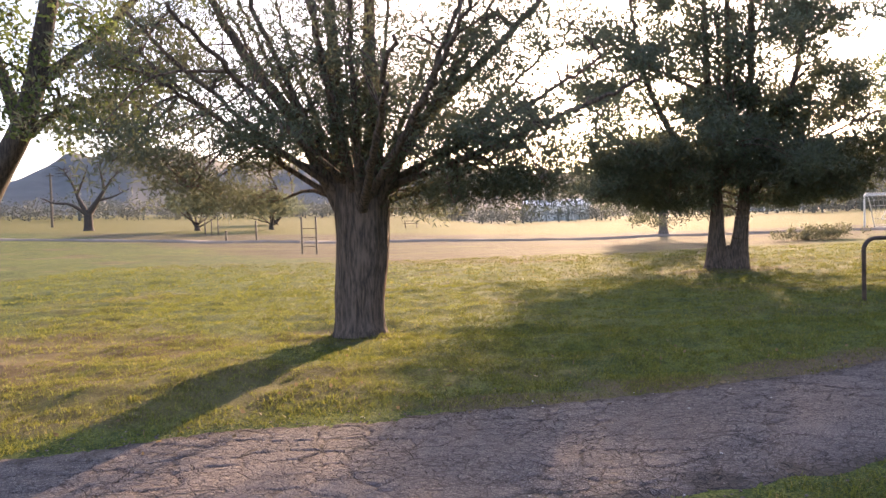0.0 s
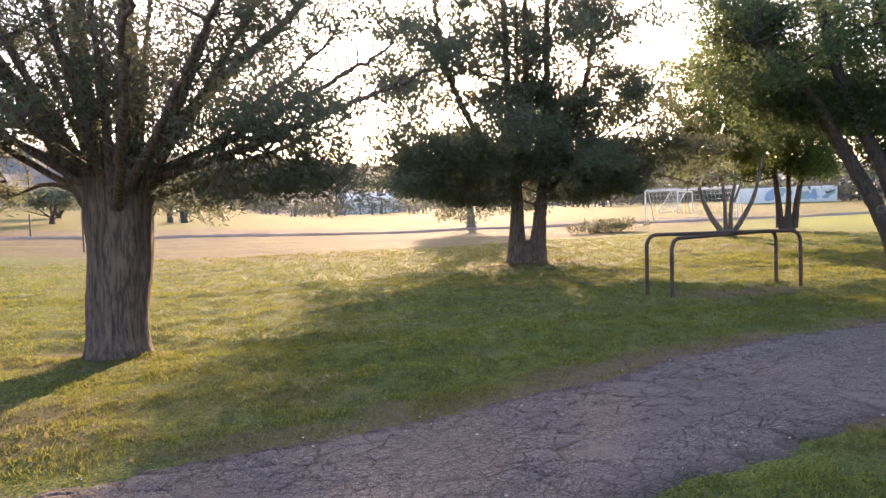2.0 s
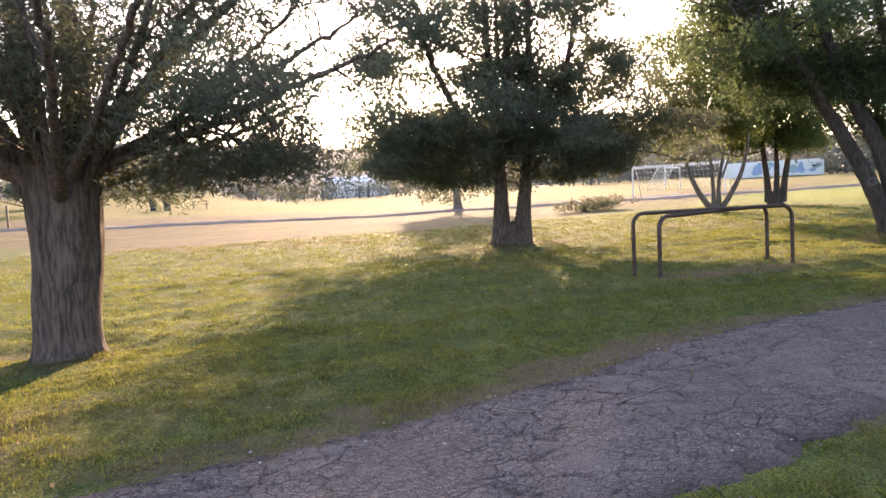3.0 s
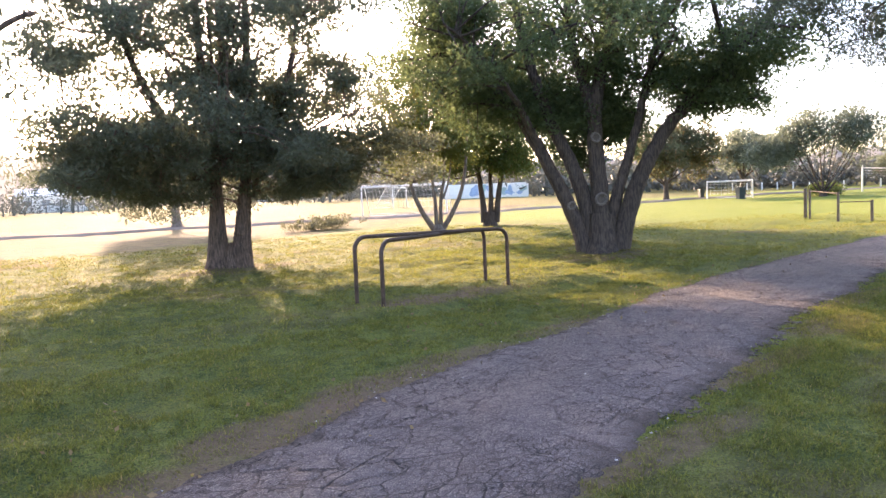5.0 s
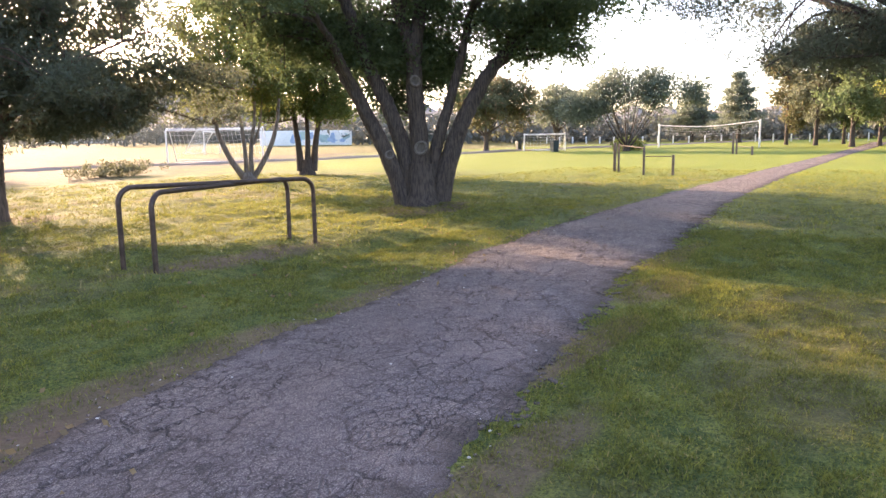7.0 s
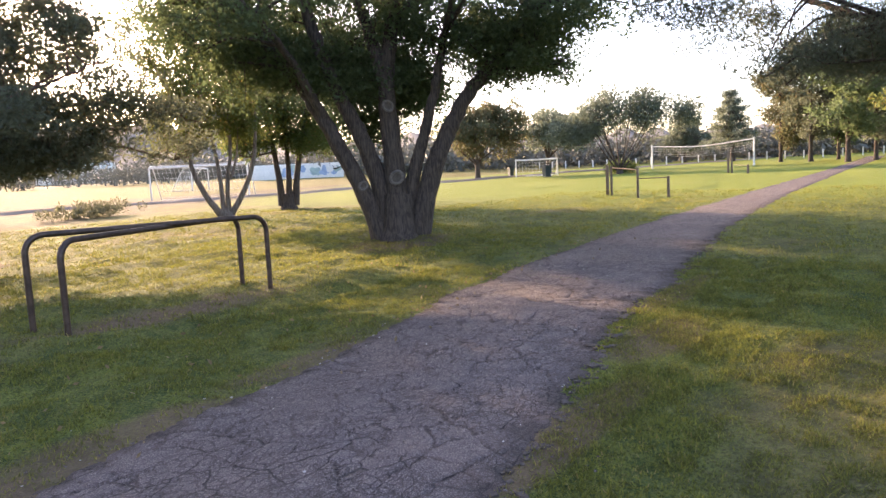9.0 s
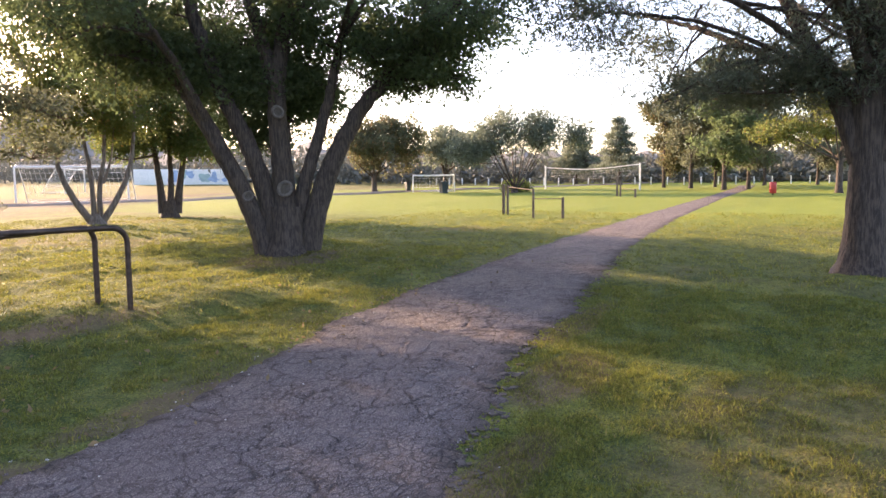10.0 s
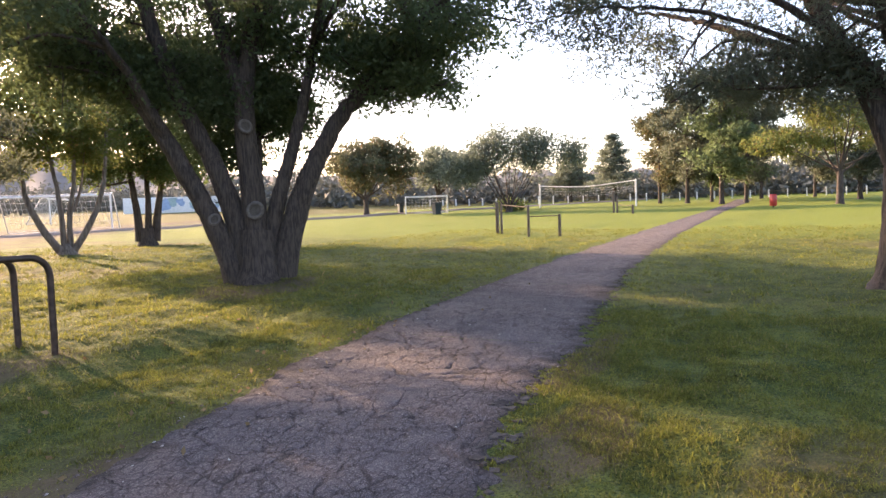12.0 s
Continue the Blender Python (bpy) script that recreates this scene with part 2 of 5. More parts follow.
def asphalt_material():
    m, nt, p, _ = material("old asphalt")
    at = nt.nodes.new("ShaderNodeNewGeometry").outputs["Position"]
    broad, mid, grit = noise_of(nt, 0.7, 4), noise_of(nt, 5, 5), noise_of(nt, 130, 2)
    warp = node(nt, "ShaderNodeTexNoise", Scale=9.0, Detail=3.0)
    nt.links.new(at, warp.inputs["Vector"])
    bent = nt.nodes.new("ShaderNodeMix")
    bent.data_type = "VECTOR"
    bent.inputs[0].default_value = 0.07
    nt.links.new(at, bent.inputs[4])
    nt.links.new(warp.outputs["Color"], bent.inputs[5])

    def net(scale, stretch, lo, hi):
        turn = nt.nodes.new("ShaderNodeMapping")
        turn.inputs["Scale"].default_value = stretch
        turn.inputs["Rotation"].default_value = (0, 0, -0.3)
        nt.links.new(bent.outputs[1], turn.inputs[0])
        cells = nt.nodes.new("ShaderNodeTexVoronoi")
        cells.feature = "DISTANCE_TO_EDGE"
        cells.inputs["Scale"].default_value = scale
        nt.links.new(turn.outputs[0], cells.inputs["Vector"])
        return ramp(nt, cells.outputs["Distance"], hi, lo)
    fine = calc(nt, "MULTIPLY", net(14.0, (1.0, 1.55, 0.2), 0.02, 0.095), ramp(nt, noise_of(nt, 1.3, 3), 0.26, 0.55))
    wide = calc(nt, "MULTIPLY", net(3.4, (0.8, 1.5, 0.2), 0.004, 0.024), ramp(nt, noise_of(nt, 0.9, 3), 0.42, 0.62))
    crack = calc(nt, "MAXIMUM", calc(nt, "MULTIPLY", fine, 0.62), wide)
    tint = mix(nt, ramp(nt, mid, 0.3, 0.7), (0.094, 0.071, 0.066), (0.140, 0.106, 0.097))
    tint = mix(nt, calc(nt, "MULTIPLY", ramp(nt, broad, 0.45, 0.65), 0.6), tint, (0.175, 0.124, 0.102))
    tint = mix(nt, calc(nt, "MULTIPLY", ramp(nt, grit, 0.48, 0.66), 0.7), tint, (0.33, 0.28, 0.25))
    tint = mix(nt, calc(nt, "MULTIPLY", ramp(nt, grit, 0.50, 0.34), 0.6), tint, (0.07, 0.058, 0.055))
    # dirt at the rims, and the cracks' shade put into the colour
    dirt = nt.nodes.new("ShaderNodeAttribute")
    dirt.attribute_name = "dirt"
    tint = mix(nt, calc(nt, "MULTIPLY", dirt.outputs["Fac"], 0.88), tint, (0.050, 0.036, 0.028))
    tint = mix(nt, calc(nt, "MULTIPLY", crack, 0.78), tint, (0.030, 0.024, 0.021))
    nt.links.new(tint, p.inputs["Base Color"])
    p.inputs["Roughness"].default_value = 0.9
    p.inputs["Specular IOR Level"].default_value = 0.2
    height = calc(nt, "SUBTRACT", calc(nt, "MULTIPLY", calc(nt, "ADD", grit, mid), 0.4), calc(nt, "MULTIPLY", crack, 1.2))
    bump(nt, p, height, 1.0, 0.012)
    return m


def bark_material(name, dark, light, scale, depth):
    m, nt, p, _ = material(name)
    at = nt.nodes.new("ShaderNodeTexCoord").outputs["Object"]
    stretch = nt.nodes.new("ShaderNodeMapping")
    stretch.inputs["Scale"].default_value = (1, 1, 0.14)
    nt.links.new(at, stretch.inputs[0])
    fur = noise_of(nt, scale, 6, stretch.outputs[0], 0.65)
    blotch = noise_of(nt, 3.0, 4, at)
    tint = mix(nt, ramp(nt, fur, 0.36, 0.64), dark, light)
    tint = mix(nt, calc(nt, "MULTIPLY", ramp(nt, blotch, 0.5, 0.75), 0.35), tint, tuple(c * 1.35 for c in light))
    nt.links.new(tint, p.inputs["Base Color"])
    p.inputs["Roughness"].default_value = 0.92
    bump(nt, p, fur, 1.0, depth)
    return m


M_GROUND, M_BLADES, M_ASPHALT = ground_material(), blade_material(), asphalt_material()
M_JUNIPER_BARK = bark_material("shredding juniper bark", (0.046, 0.031, 0.023), (0.165, 0.110, 0.080), 26, 0.03)
M_GREY_BARK = bark_material("grey furrowed bark", (0.031, 0.022, 0.017), (0.094, 0.069, 0.052), 30, 0.02)
M_PALE_BARK = bark_material("pale smooth bark", (0.10, 0.075, 0.055), (0.24, 0.19, 0.15), 20, 0.008)
M_JUNIPER = foliage("juniper sprays", (0.055, 0.064, 0.042), (0.125, 0.135, 0.085), 0.40, (0.16, 0.10, 0.05), 0.05)
M_CYPRESS = foliage("cypress sprays", (0.052, 0.064, 0.044), (0.12, 0.132, 0.085), 0.40, (0.15, 0.10, 0.055), 0.05)
M_BROAD = foliage("dark broad leaves", (0.045, 0.066, 0.032), (0.115, 0.15, 0.065), 0.42)
M_YELLOW = foliage("yellow-green leaves", (0.060, 0.080, 0.022), (0.150, 0.165, 0.045), 0.4, (0.26, 0.14, 0.05), 0.1)
M_MIXED = foliage("mid-green leaves", (0.045, 0.065, 0.022), (0.11, 0.14, 0.045), 0.45, (0.20, 0.12, 0.05), 0.1)
M_RUSSET = foliage("green and russet leaves", (0.058, 0.072, 0.035), (0.13, 0.125, 0.065), 0.4, (0.20, 0.11, 0.055), 0.22)
M_GREYLEAF = foliage("grey-green leaves", (0.07, 0.085, 0.06), (0.15, 0.17, 0.12), 0.4)
# haze over the far belts is put into this greyed leaf colour
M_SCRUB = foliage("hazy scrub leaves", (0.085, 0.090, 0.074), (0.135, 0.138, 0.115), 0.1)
M_BRUSH = foliage("dry weeds", (0.085, 0.09, 0.05), (0.17, 0.165, 0.09), 0.3)
M_HILL = plain("hill scrub", (0.125, 0.120, 0.108), 0.95, 0, 0.2, 0.02)
M_TRACK = plain("pale dirt", (0.27, 0.195, 0.145), 0.95, 0, 0.2, 1.2, 0.01)
M_STEEL = plain("worn brown-painted steel", (0.085, 0.055, 0.042), 0.45, 0.55, 0.4, 14, 0.0008)
M_GLASS_FAR = plain("dull window panes", (0.20, 0.22, 0.23), 0.3, 0, 0.2, 4)
M_WHITE = plain("white paint", (0.80, 0.77, 0.71), 0.5, 0, 0.1, 4)
M_NET = plain("pale net cord", (0.7, 0.7, 0.66), 0.8, 0, 0.1, 4)
M_WOOD = plain("weathered timber", (0.16, 0.12, 0.085), 0.85, 0, 0.35, 9, 0.002)
M_BIN = plain("dark green plastic", (0.022, 0.035, 0.036), 0.45, 0, 0.25, 5)
M_RED = plain("red painted steel", (0.50, 0.045, 0.03), 0.45, 0, 0.2, 5)
M_CUT = plain("weathered heartwood", (0.10, 0.08, 0.062), 0.9, 0, 0.3, 18, 0.004)
M_COLLAR = plain("grey callus bark", (0.16, 0.132, 0.108), 0.9, 0, 0.3, 18, 0.004)
M_BLUE = plain("blue mural paint", (0.33, 0.42, 0.56), 0.7, 0, 0.2, 2)
M_TEAL = plain("green mural paint", (0.36, 0.46, 0.42), 0.7, 0, 0.2, 2)
M_ROOF = plain("green sheet roof", (0.26, 0.36, 0.31), 0.5, 0, 0.15, 2)
M_STONE = plain("pale stone chips", (0.45, 0.41, 0.37), 0.9, 0, 0.25, 20)
M_RUBBLE = plain("dirty broken asphalt", (0.085, 0.066, 0.054), 0.95, 0, 0.4, 25, 0.004)
M_DEADLEAF = foliage("fallen leaves", (0.11, 0.075, 0.04), (0.22, 0.16, 0.085), 0.3)


# ---- meshes ----
class Geo:
    """Gathers vertices and faces of one mesh."""

    def __init__(self):
        self.verts, self.faces, self.count = [], [], 0

    def add(self, verts, faces):
        verts = np.asarray(verts, float).reshape(-1, 3)
        faces = np.asarray(faces, int)
        self.verts.append(verts)
        self.faces.append(faces + self.count)
        self.count += len(verts)
        return self

    def mesh(self, name, mat, smooth=True):
        me = bpy.data.meshes.new(name)
        verts = np.concatenate(self.verts)
        sizes = np.concatenate([np.full(len(f), f.shape[1]) for f in self.faces])
        loops = np.concatenate([f.ravel() for f in self.faces])
        me.vertices.add(len(verts))
        me.vertices.foreach_set("co", verts.ravel())
        me.loops.add(len(loops))
        me.loops.foreach_set("vertex_index", loops)
        me.polygons.add(len(sizes))
        me.polygons.foreach_set("loop_start", np.concatenate([[0], np.cumsum(sizes)[:-1]]))
        me.polygons.foreach_set("loop_total", sizes)
        me.polygons.foreach_set("use_smooth", np.full(len(sizes), smooth))
        me.materials.append(mat)
        me.update(calc_edges=True)
        return me


def part(name, geo, mat, parent=None, label="", smooth=True):
    ob = new(name, geo.mesh(name, mat, smooth))
    if parent:
        ob.parent = parent
    if label:
        ob["label"] = label
    return ob


def thing(name, x, y, z, label, category, group="", turn=0.0):
    ob = new(name)
    ob.empty_display_size = 0.2
    ob.matrix_basis = pose(x, y, z, 0, 0, turn)
    return tagged(ob, label, category, group)


def tube(geo, points, radii, sides=8, furrow=0.0, seed=0, cap=True):
    """A swept round bar through points, with its own radius at each."""
    p = np.asarray(points, float)
    n = len(p)
    t = np.gradient(p, axis=0)
    t /= np.linalg.norm(t, axis=1)[:, None] + 1e-9
    side = np.cross(t[0], (0.31, 0.95, 0.05) if abs(t[0][2]) > 0.7 else (0, 0, 1))
    ring = []
    a = np.linspace(0, math.tau, sides, endpoint=False)
    r = np.random.default_rng(seed)
    lobes = [(k, r.uniform(0, math.tau), r.uniform(0.5, 1)) for k in (3, 5, 8, 13, 19)]
    for i in range(n):
        side = side - t[i] * (side @ t[i])
        side /= np.linalg.norm(side) + 1e-9
        up = np.cross(t[i], side)
        rad = np.full(sides, radii[i] if np.ndim(radii) else radii)
        if furrow:
            rad = rad * (1 + furrow * sum(w * np.sin(k * a + s + 0.9 * math.sin(i * 0.5 + k)) for k, s, w in lobes) / 2)
        ring.append(p[i] + rad[:, None] * (np.cos(a)[:, None] * side + np.sin(a)[:, None] * up))
    v = np.concatenate(ring)
    i, j = np.meshgrid(np.arange(n - 1), np.arange(sides), indexing="ij")
    q = np.stack([i * sides + j, i * sides + (j + 1) % sides, (i + 1) * sides + (j + 1) % sides, (i + 1) * sides + j], -1).reshape(-1, 4)
    geo.add(v, q)
    if cap:
        geo.add(ring[-1], [np.arange(sides)])
        geo.add(ring[0], [np.arange(sides)[::-1]])
    return geo


def curve(points, count):
    """Points set evenly along a smooth line through the given ones."""
    p = np.asarray(points, float)
    if len(p) == 2:
        return p[0] + (p[1] - p[0]) * np.linspace(0, 1, count)[:, None]
    ext = np.concatenate([[2 * p[0] - p[1]], p, [2 * p[-1] - p[-2]]])
    out = []
    for u in np.linspace(0, len(p) - 1 - 1e-6, count):
        i, f = int(u), u - int(u)
        a, b, c, d = ext[i:i + 4]
        out.append(0.5 * (2 * b + (c - a) * f + (2 * a - 5 * b + 4 * c - d) * f * f + (3 * b - a - 3 * c + d) * f ** 3))
    return np.array(out)


def box(geo, cx, cy, cz, sx, sy, sz, bevel=0.0):
    """A bar with its edges broken."""
    bm = bmesh.new()
    bmesh.ops.create_cube(bm, size=1, matrix=Matrix.Translation((cx, cy, cz)) @ Matrix.Diagonal((sx, sy, sz, 1)))
    if bevel:
        bmesh.ops.bevel(bm, geom=bm.edges[:], offset=bevel, segments=2, affect="EDGES", profile=0.6)
    bm.verts.index_update()
    base = geo.count
    geo.verts.append(np.array([v.co for v in bm.verts]))
    geo.count += len(bm.verts)
    for f in bm.faces:
        geo.faces.append(np.array([[v.index + base for v in f.verts]]))
    bm.free()
    return geo


def leaves(centres, each, spread, length, width, r, lift=0.2, outward=None):
    """Small pointed leaves strewn round the centres."""
    n = len(centres) * each
    c = np.repeat(centres, each, axis=0)
    off = r.normal(size=(n, 3))
    off *= (r.uniform(0.15, 1, n) ** 0.5 / (np.linalg.norm(off, axis=1) + 1e-9))[:, None]
    p = c + off * np.asarray(spread)
    d = r.normal(size=(n, 3)) + off * 0.8 + (0, 0, lift)
    d /= np.linalg.norm(d, axis=1)[:, None]
    s = np.cross(d, r.normal(size=(n, 3)))
    s /= np.linalg.norm(s, axis=1)[:, None] + 1e-9
    k = r.uniform(0.6, 1.35, n)[:, None]
    mid = p + d * length * 0.45 * k
    v = np.stack([p, mid + s * width * 0.5 * k, p + d * length * k, mid - s * width * 0.5 * k], 1).reshape(-1, 3)
    return v, np.arange(n * 4).reshape(-1, 4)


def in_crowns(crowns, r):
    """Places inside the lobes of a crown (centre, half-axes, how many), more of them towards the outside."""
    out = []
    for centre, half, count in crowns:
        d = r.normal(size=(count, 3))
        d /= np.linalg.norm(d, axis=1)[:, None]
        ways, starts = r.normal(size=(9, 3)) * 3.2, r.uniform(0, math.tau, 9)
        lump = 0.92 + 0.26 * np.sin(d @ ways.T + starts).sum(1) / 3
        out.append(np.asarray(centre) + d * np.asarray(half) * (lump * r.uniform(0.1, 1, count) ** 0.45)[:, None])
    return np.concatenate(out)


def tree(name, x, y, label, stems, crowns, bark, leaf, each, spread, length, width, seed, sides=10, group="", furrow=0.0, flare=0.45, twig=0.016, lift=0.2, category="tree", floor=None):
    """A tree. stems: (points from the foot, thickness at foot, at tip); the first is the trunk."""
    r = np.random.default_rng(seed)
    z = gz(x, y)
    whole = thing(name, x, y, z, label, category, group)
    knots, girth = [], []
    for n, (points, r0, r1) in enumerate(stems):
        length_of = sum(np.linalg.norm(np.subtract(b, a)) for a, b in zip(points, points[1:]))
        count = max(6, int(length_of / (0.12 if sides > 20 else 0.3)))
        line = curve(points, count)
        if n:
            line = line + np.linspace(0, 1, count)[:, None] * r.normal(size=(count, 3)) * 0.02
        u = np.linspace(0, 1, count)
        radii = r0 + (r1 - r0) * u ** 0.8
        if n == 0:
            radii = radii * (1 + flare * np.exp(-np.maximum(line[:, 2] - line[0, 2] - 0.12, 0) / 0.16))
        geo = tube(Geo(), line, radii, sides if (n == 0 or r0 > 0.12) else max(6, sides // 3), furrow if r0 > 0.1 else 0, seed + n)
        part("trunk" if n == 0 else "limb", geo, bark, whole)
        keep = slice(count // 3, None) if n else slice(int(count * 0.75), None)
        knots.append(line[keep]), girth.append(radii[keep])
    knots, girth = np.concatenate(knots), np.concatenate(girth)
    clumps = in_crowns(crowns, r)
    if floor is not None:
        clumps = clumps[clumps[:, 2] > floor + 0.5 * r.normal(size=len(clumps)) * 0.5]
    # boughs first, then a twig to each clump of leaves
    boughs = Geo()
    order = r.permutation(len(clumps))
    main = order[: max(3, len(clumps) // 9)]
    for stage, chosen in ((0, main), (1, order[len(main):])):
        new_k, new_g = [], []
        for c in clumps[chosen]:
            away = np.linalg.norm(knots - c, axis=1) + 0.7 * np.maximum(knots[:, 2] - c[2] + 0.2, 0)
            k = int(np.argmin(away))
            a, gap = knots[k], np.linalg.norm(knots[k] - c)
            bow = (a + c) / 2 + r.normal(size=3) * 0.09 * gap + np.array((0, 0, 0.10 * gap))
            count = 7 if stage == 0 else 4
            line = curve((a, bow, c), count)
            r0 = min(girth[k] * 0.7, (twig * 2.6 if stage == 0 else twig) * (0.5 + 0.35 * gap))
            rr = np.linspace(r0, r0 * 0.3, count)
            tube(boughs, line, rr, 5 if stage == 0 else 3, cap=False)
            if stage == 0:
                new_k.append(line[1:]), new_g.append(rr[1:])
        if new_k:
            knots, girth = np.concatenate([knots, *new_k]), np.concatenate([girth, *new_g])
    tagged(part("branchwork", boughs, bark, whole), kind="stuff")
    geo = Geo().add(*leaves(clumps, each, spread, length, width, r, lift))
    tagged(part("crown", geo, leaf, whole, smooth=False), kind="stuff")
    return whole


# ---- ground, path, track, hills ----
def axis(lo, hi, dense_lo, dense_hi, fine, growth):
    out = list(np.arange(dense_lo, dense_hi + 1e-6, fine))
    s, v = fine, dense_lo
    while v > lo:
        s *= growth
        v -= s
        out.insert(0, v)
    s, v = fine, dense_hi
    while v < hi:
        s *= growth
        v += s
        out.append(v)
    return np.array(out)


def grid(geo, xs, ys, z):
    X, Y = np.meshgrid(xs, ys, indexing="ij")
    i, j = np.meshgrid(np.arange(len(xs) - 1), np.arange(len(ys) - 1), indexing="ij")
    k = len(ys)
    geo.add(np.stack([X, Y, z(X, Y)], -1).reshape(-1, 3), np.stack([i * k + j, (i + 1) * k + j, (i + 1) * k + j + 1, i * k + j + 1], -1).reshape(-1, 4))
    return geo


ground = part("ground", grid(Geo(), axis(-1700, 1700, -9, 24, 0.18, 1.09), axis(-1700, 1700, -2, 23, 0.18, 1.09), ground_z), M_GROUND)
tagged(ground, "mown green lawn with dried brown patches and bare soil", "ground", kind="structure")


def crack_field(x, y):
    """How deep a crack lies at each place: a net of cells, wider across the path than along it, with bent borders."""
    r = np.random.default_rng(31)
    wx, wy = waves(41, 10, 0.12, 0.7), waves(42, 10, 0.12, 0.7)
    u, v = (x + 0.03 * wx(x, y)) / 0.36, (y + 0.03 * wy(x, y)) / 0.25
    cell = r.uniform(0, 1, (97, 97, 2))
    iu, iv = np.floor(u).astype(int), np.floor(v).astype(int)
    first, second = np.full(u.shape, 9.0), np.full(u.shape, 9.0)
    for a in (-1, 0, 1):
        for b in (-1, 0, 1):
            c = cell[(iu + a) % 97, (iv + b) % 97]
            d = np.hypot(iu + a + c[..., 0] - u, iv + b + c[..., 1] - v)
            second = np.minimum(second, np.maximum(first, d))
            first = np.minimum(first, d)
    border = second - first
    open_here = step(waves(43, 10, 0.6, 2.6)(x, y), -1.6, 0.4)
    return (1 - step(border, 0.02, 0.075)) * open_here * 0.95


def path_strip(x0, x1, dx, rows, cracked):
    xs = np.arange(x0, x1 + dx / 2, dx)
    near, far = edge_near(xs), edge_far(xs)
    s = np.linspace(0, 1, rows)
    X = np.repeat(xs[:, None], rows, 1)
    Y = near[:, None] + (far - near)[:, None] * s
    Z = land(X, Y) + 0.012 + 0.004 * waves(51, 9, 0.8, 3.5)(X, Y)
    rim = np.minimum(s, 1 - s)[None, :] * (far - near)[:, None]
    Z = Z - 0.05 * (1 - step(rim, 0.0, 0.06)) - 0.012 * (1 - step(rim, 0.02, 0.25))
    # dirt along the crumbled rims
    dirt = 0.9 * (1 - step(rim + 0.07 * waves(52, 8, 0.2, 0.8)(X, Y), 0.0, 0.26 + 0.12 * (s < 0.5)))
    if cracked:
        c = crack_field(X, Y)
        Z = Z - 0.014 * c + 0.0015 * waves(53, 12, 0.04, 0.12)(X, Y)
        # the cracks' shade is painted in along with the rim dirt
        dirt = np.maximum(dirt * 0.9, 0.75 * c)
    i, j = np.meshgrid(np.arange(len(xs) - 1), np.arange(rows - 1), indexing="ij")
    q = np.stack([i * rows + j, (i + 1) * rows + j, (i + 1) * rows + j + 1, i * rows + j + 1], -1).reshape(-1, 4)
    ob = part("path", Geo().add(np.stack([X, Y, Z], -1), q), M_ASPHALT)
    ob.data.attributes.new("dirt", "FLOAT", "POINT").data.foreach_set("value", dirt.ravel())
    return tagged(ob, "cracked grey asphalt footpath with crumbling edges", "path", kind="structure")


path_strip(-40.0, -5.0, 0.2, 30, False)
path_strip(-5.0, -3.0, 0.05, 60, True)
path_strip(-3.0, 12.0, 0.019, 125, True)
path_strip(12.0, 16.0, 0.03, 90, True)
path_strip(16.0, 90.0, 0.12, 36, True)

xs = np.concatenate([np.arange(-60, 60, 1.0), np.arange(60, 141, 4.0)])
track = Geo()
half = 0.75 + 0.12 * np.sin(xs * 0.7)
mid_y = 51 - 0.2 * xs + 0.5 * np.sin(xs * 0.11)
rows_y = np.stack([mid_y - half, mid_y - half * 0.5, mid_y + half * 0.5, mid_y + half], 1)
X = np.repeat(xs[:, None], 4, 1)
Z = ground_z(X, rows_y) + np.array([-0.02, 0.16, 0.12, -0.02])
i, j = np.meshgrid(np.arange(len(xs) - 1), np.arange(3), indexing="ij")
track.add(np.stack([X, rows_y, Z], -1), np.stack([i * 4 + j, (i + 1) * 4 + j, (i + 1) * 4 + j + 1, i * 4 + j + 1], -1).reshape(-1, 4))
tagged(part("dirt_track", track, M_TRACK), "pale bare dirt track across the dry grass", "track", kind="structure")

RIDGE = ((-180, 3.0), (-70, 4.0), (-45, 3.6), (-31, 4.4), (-27, 5.0), (-23.5, 6.0), (-20.5, 6.3), (-17, 5.8), (-13, 5.3), (-8, 5.2), (4, 4.8), (14, 4.3), (27, 4.2), (32.5, 4.6), (36, 3.8), (40, 3.2), (48, 3.0), (60, 2.6), (75, 2.2), (110, 1.8), (150, 1.6), (180, 3.0))
hill = Geo()
az = np.arange(-180, 180.1, 0.5)
crest = np.interp(az, *zip(*RIDGE))
folds = waves(61, 12, 3, 26)
far_rows = np.array([520.0, 620, 720, 820, 920, 1000, 1150])
lift_rows = np.array([0.0, 0.12, 0.34, 0.62, 0.88, 1.0, 0.7])
R, A = np.meshgrid(far_rows, az)
H = 1000 * np.tan(np.radians(crest))[:, None] * lift_rows * (1 + 0.08 * folds(A, R / 20)) + 5 * lift_rows * waves(62, 10, 0.8, 4)(A, R / 40)
hill.add(np.stack([R * np.sin(np.radians(A)), R * np.cos(np.radians(A)), H + 1.0], -1), np.stack([(lambda a, b: a * 7 + b)(*m) for m in [np.meshgrid(np.arange(len(az) - 1), np.arange(6), indexing="ij"), np.meshgrid(np.arange(len(az) - 1), np.arange(1, 7), indexing="ij"), np.meshgrid(np.arange(1, len(az)), np.arange(1, 7), indexing="ij"), np.meshgrid(np.arange(1, len(az)), np.arange(6), indexing="ij")]], -1).reshape(-1, 4))
tagged(part("hill", hill, M_HILL), "hazy blue-grey scrub-covered hills on the horizon", "hill", kind="structure")


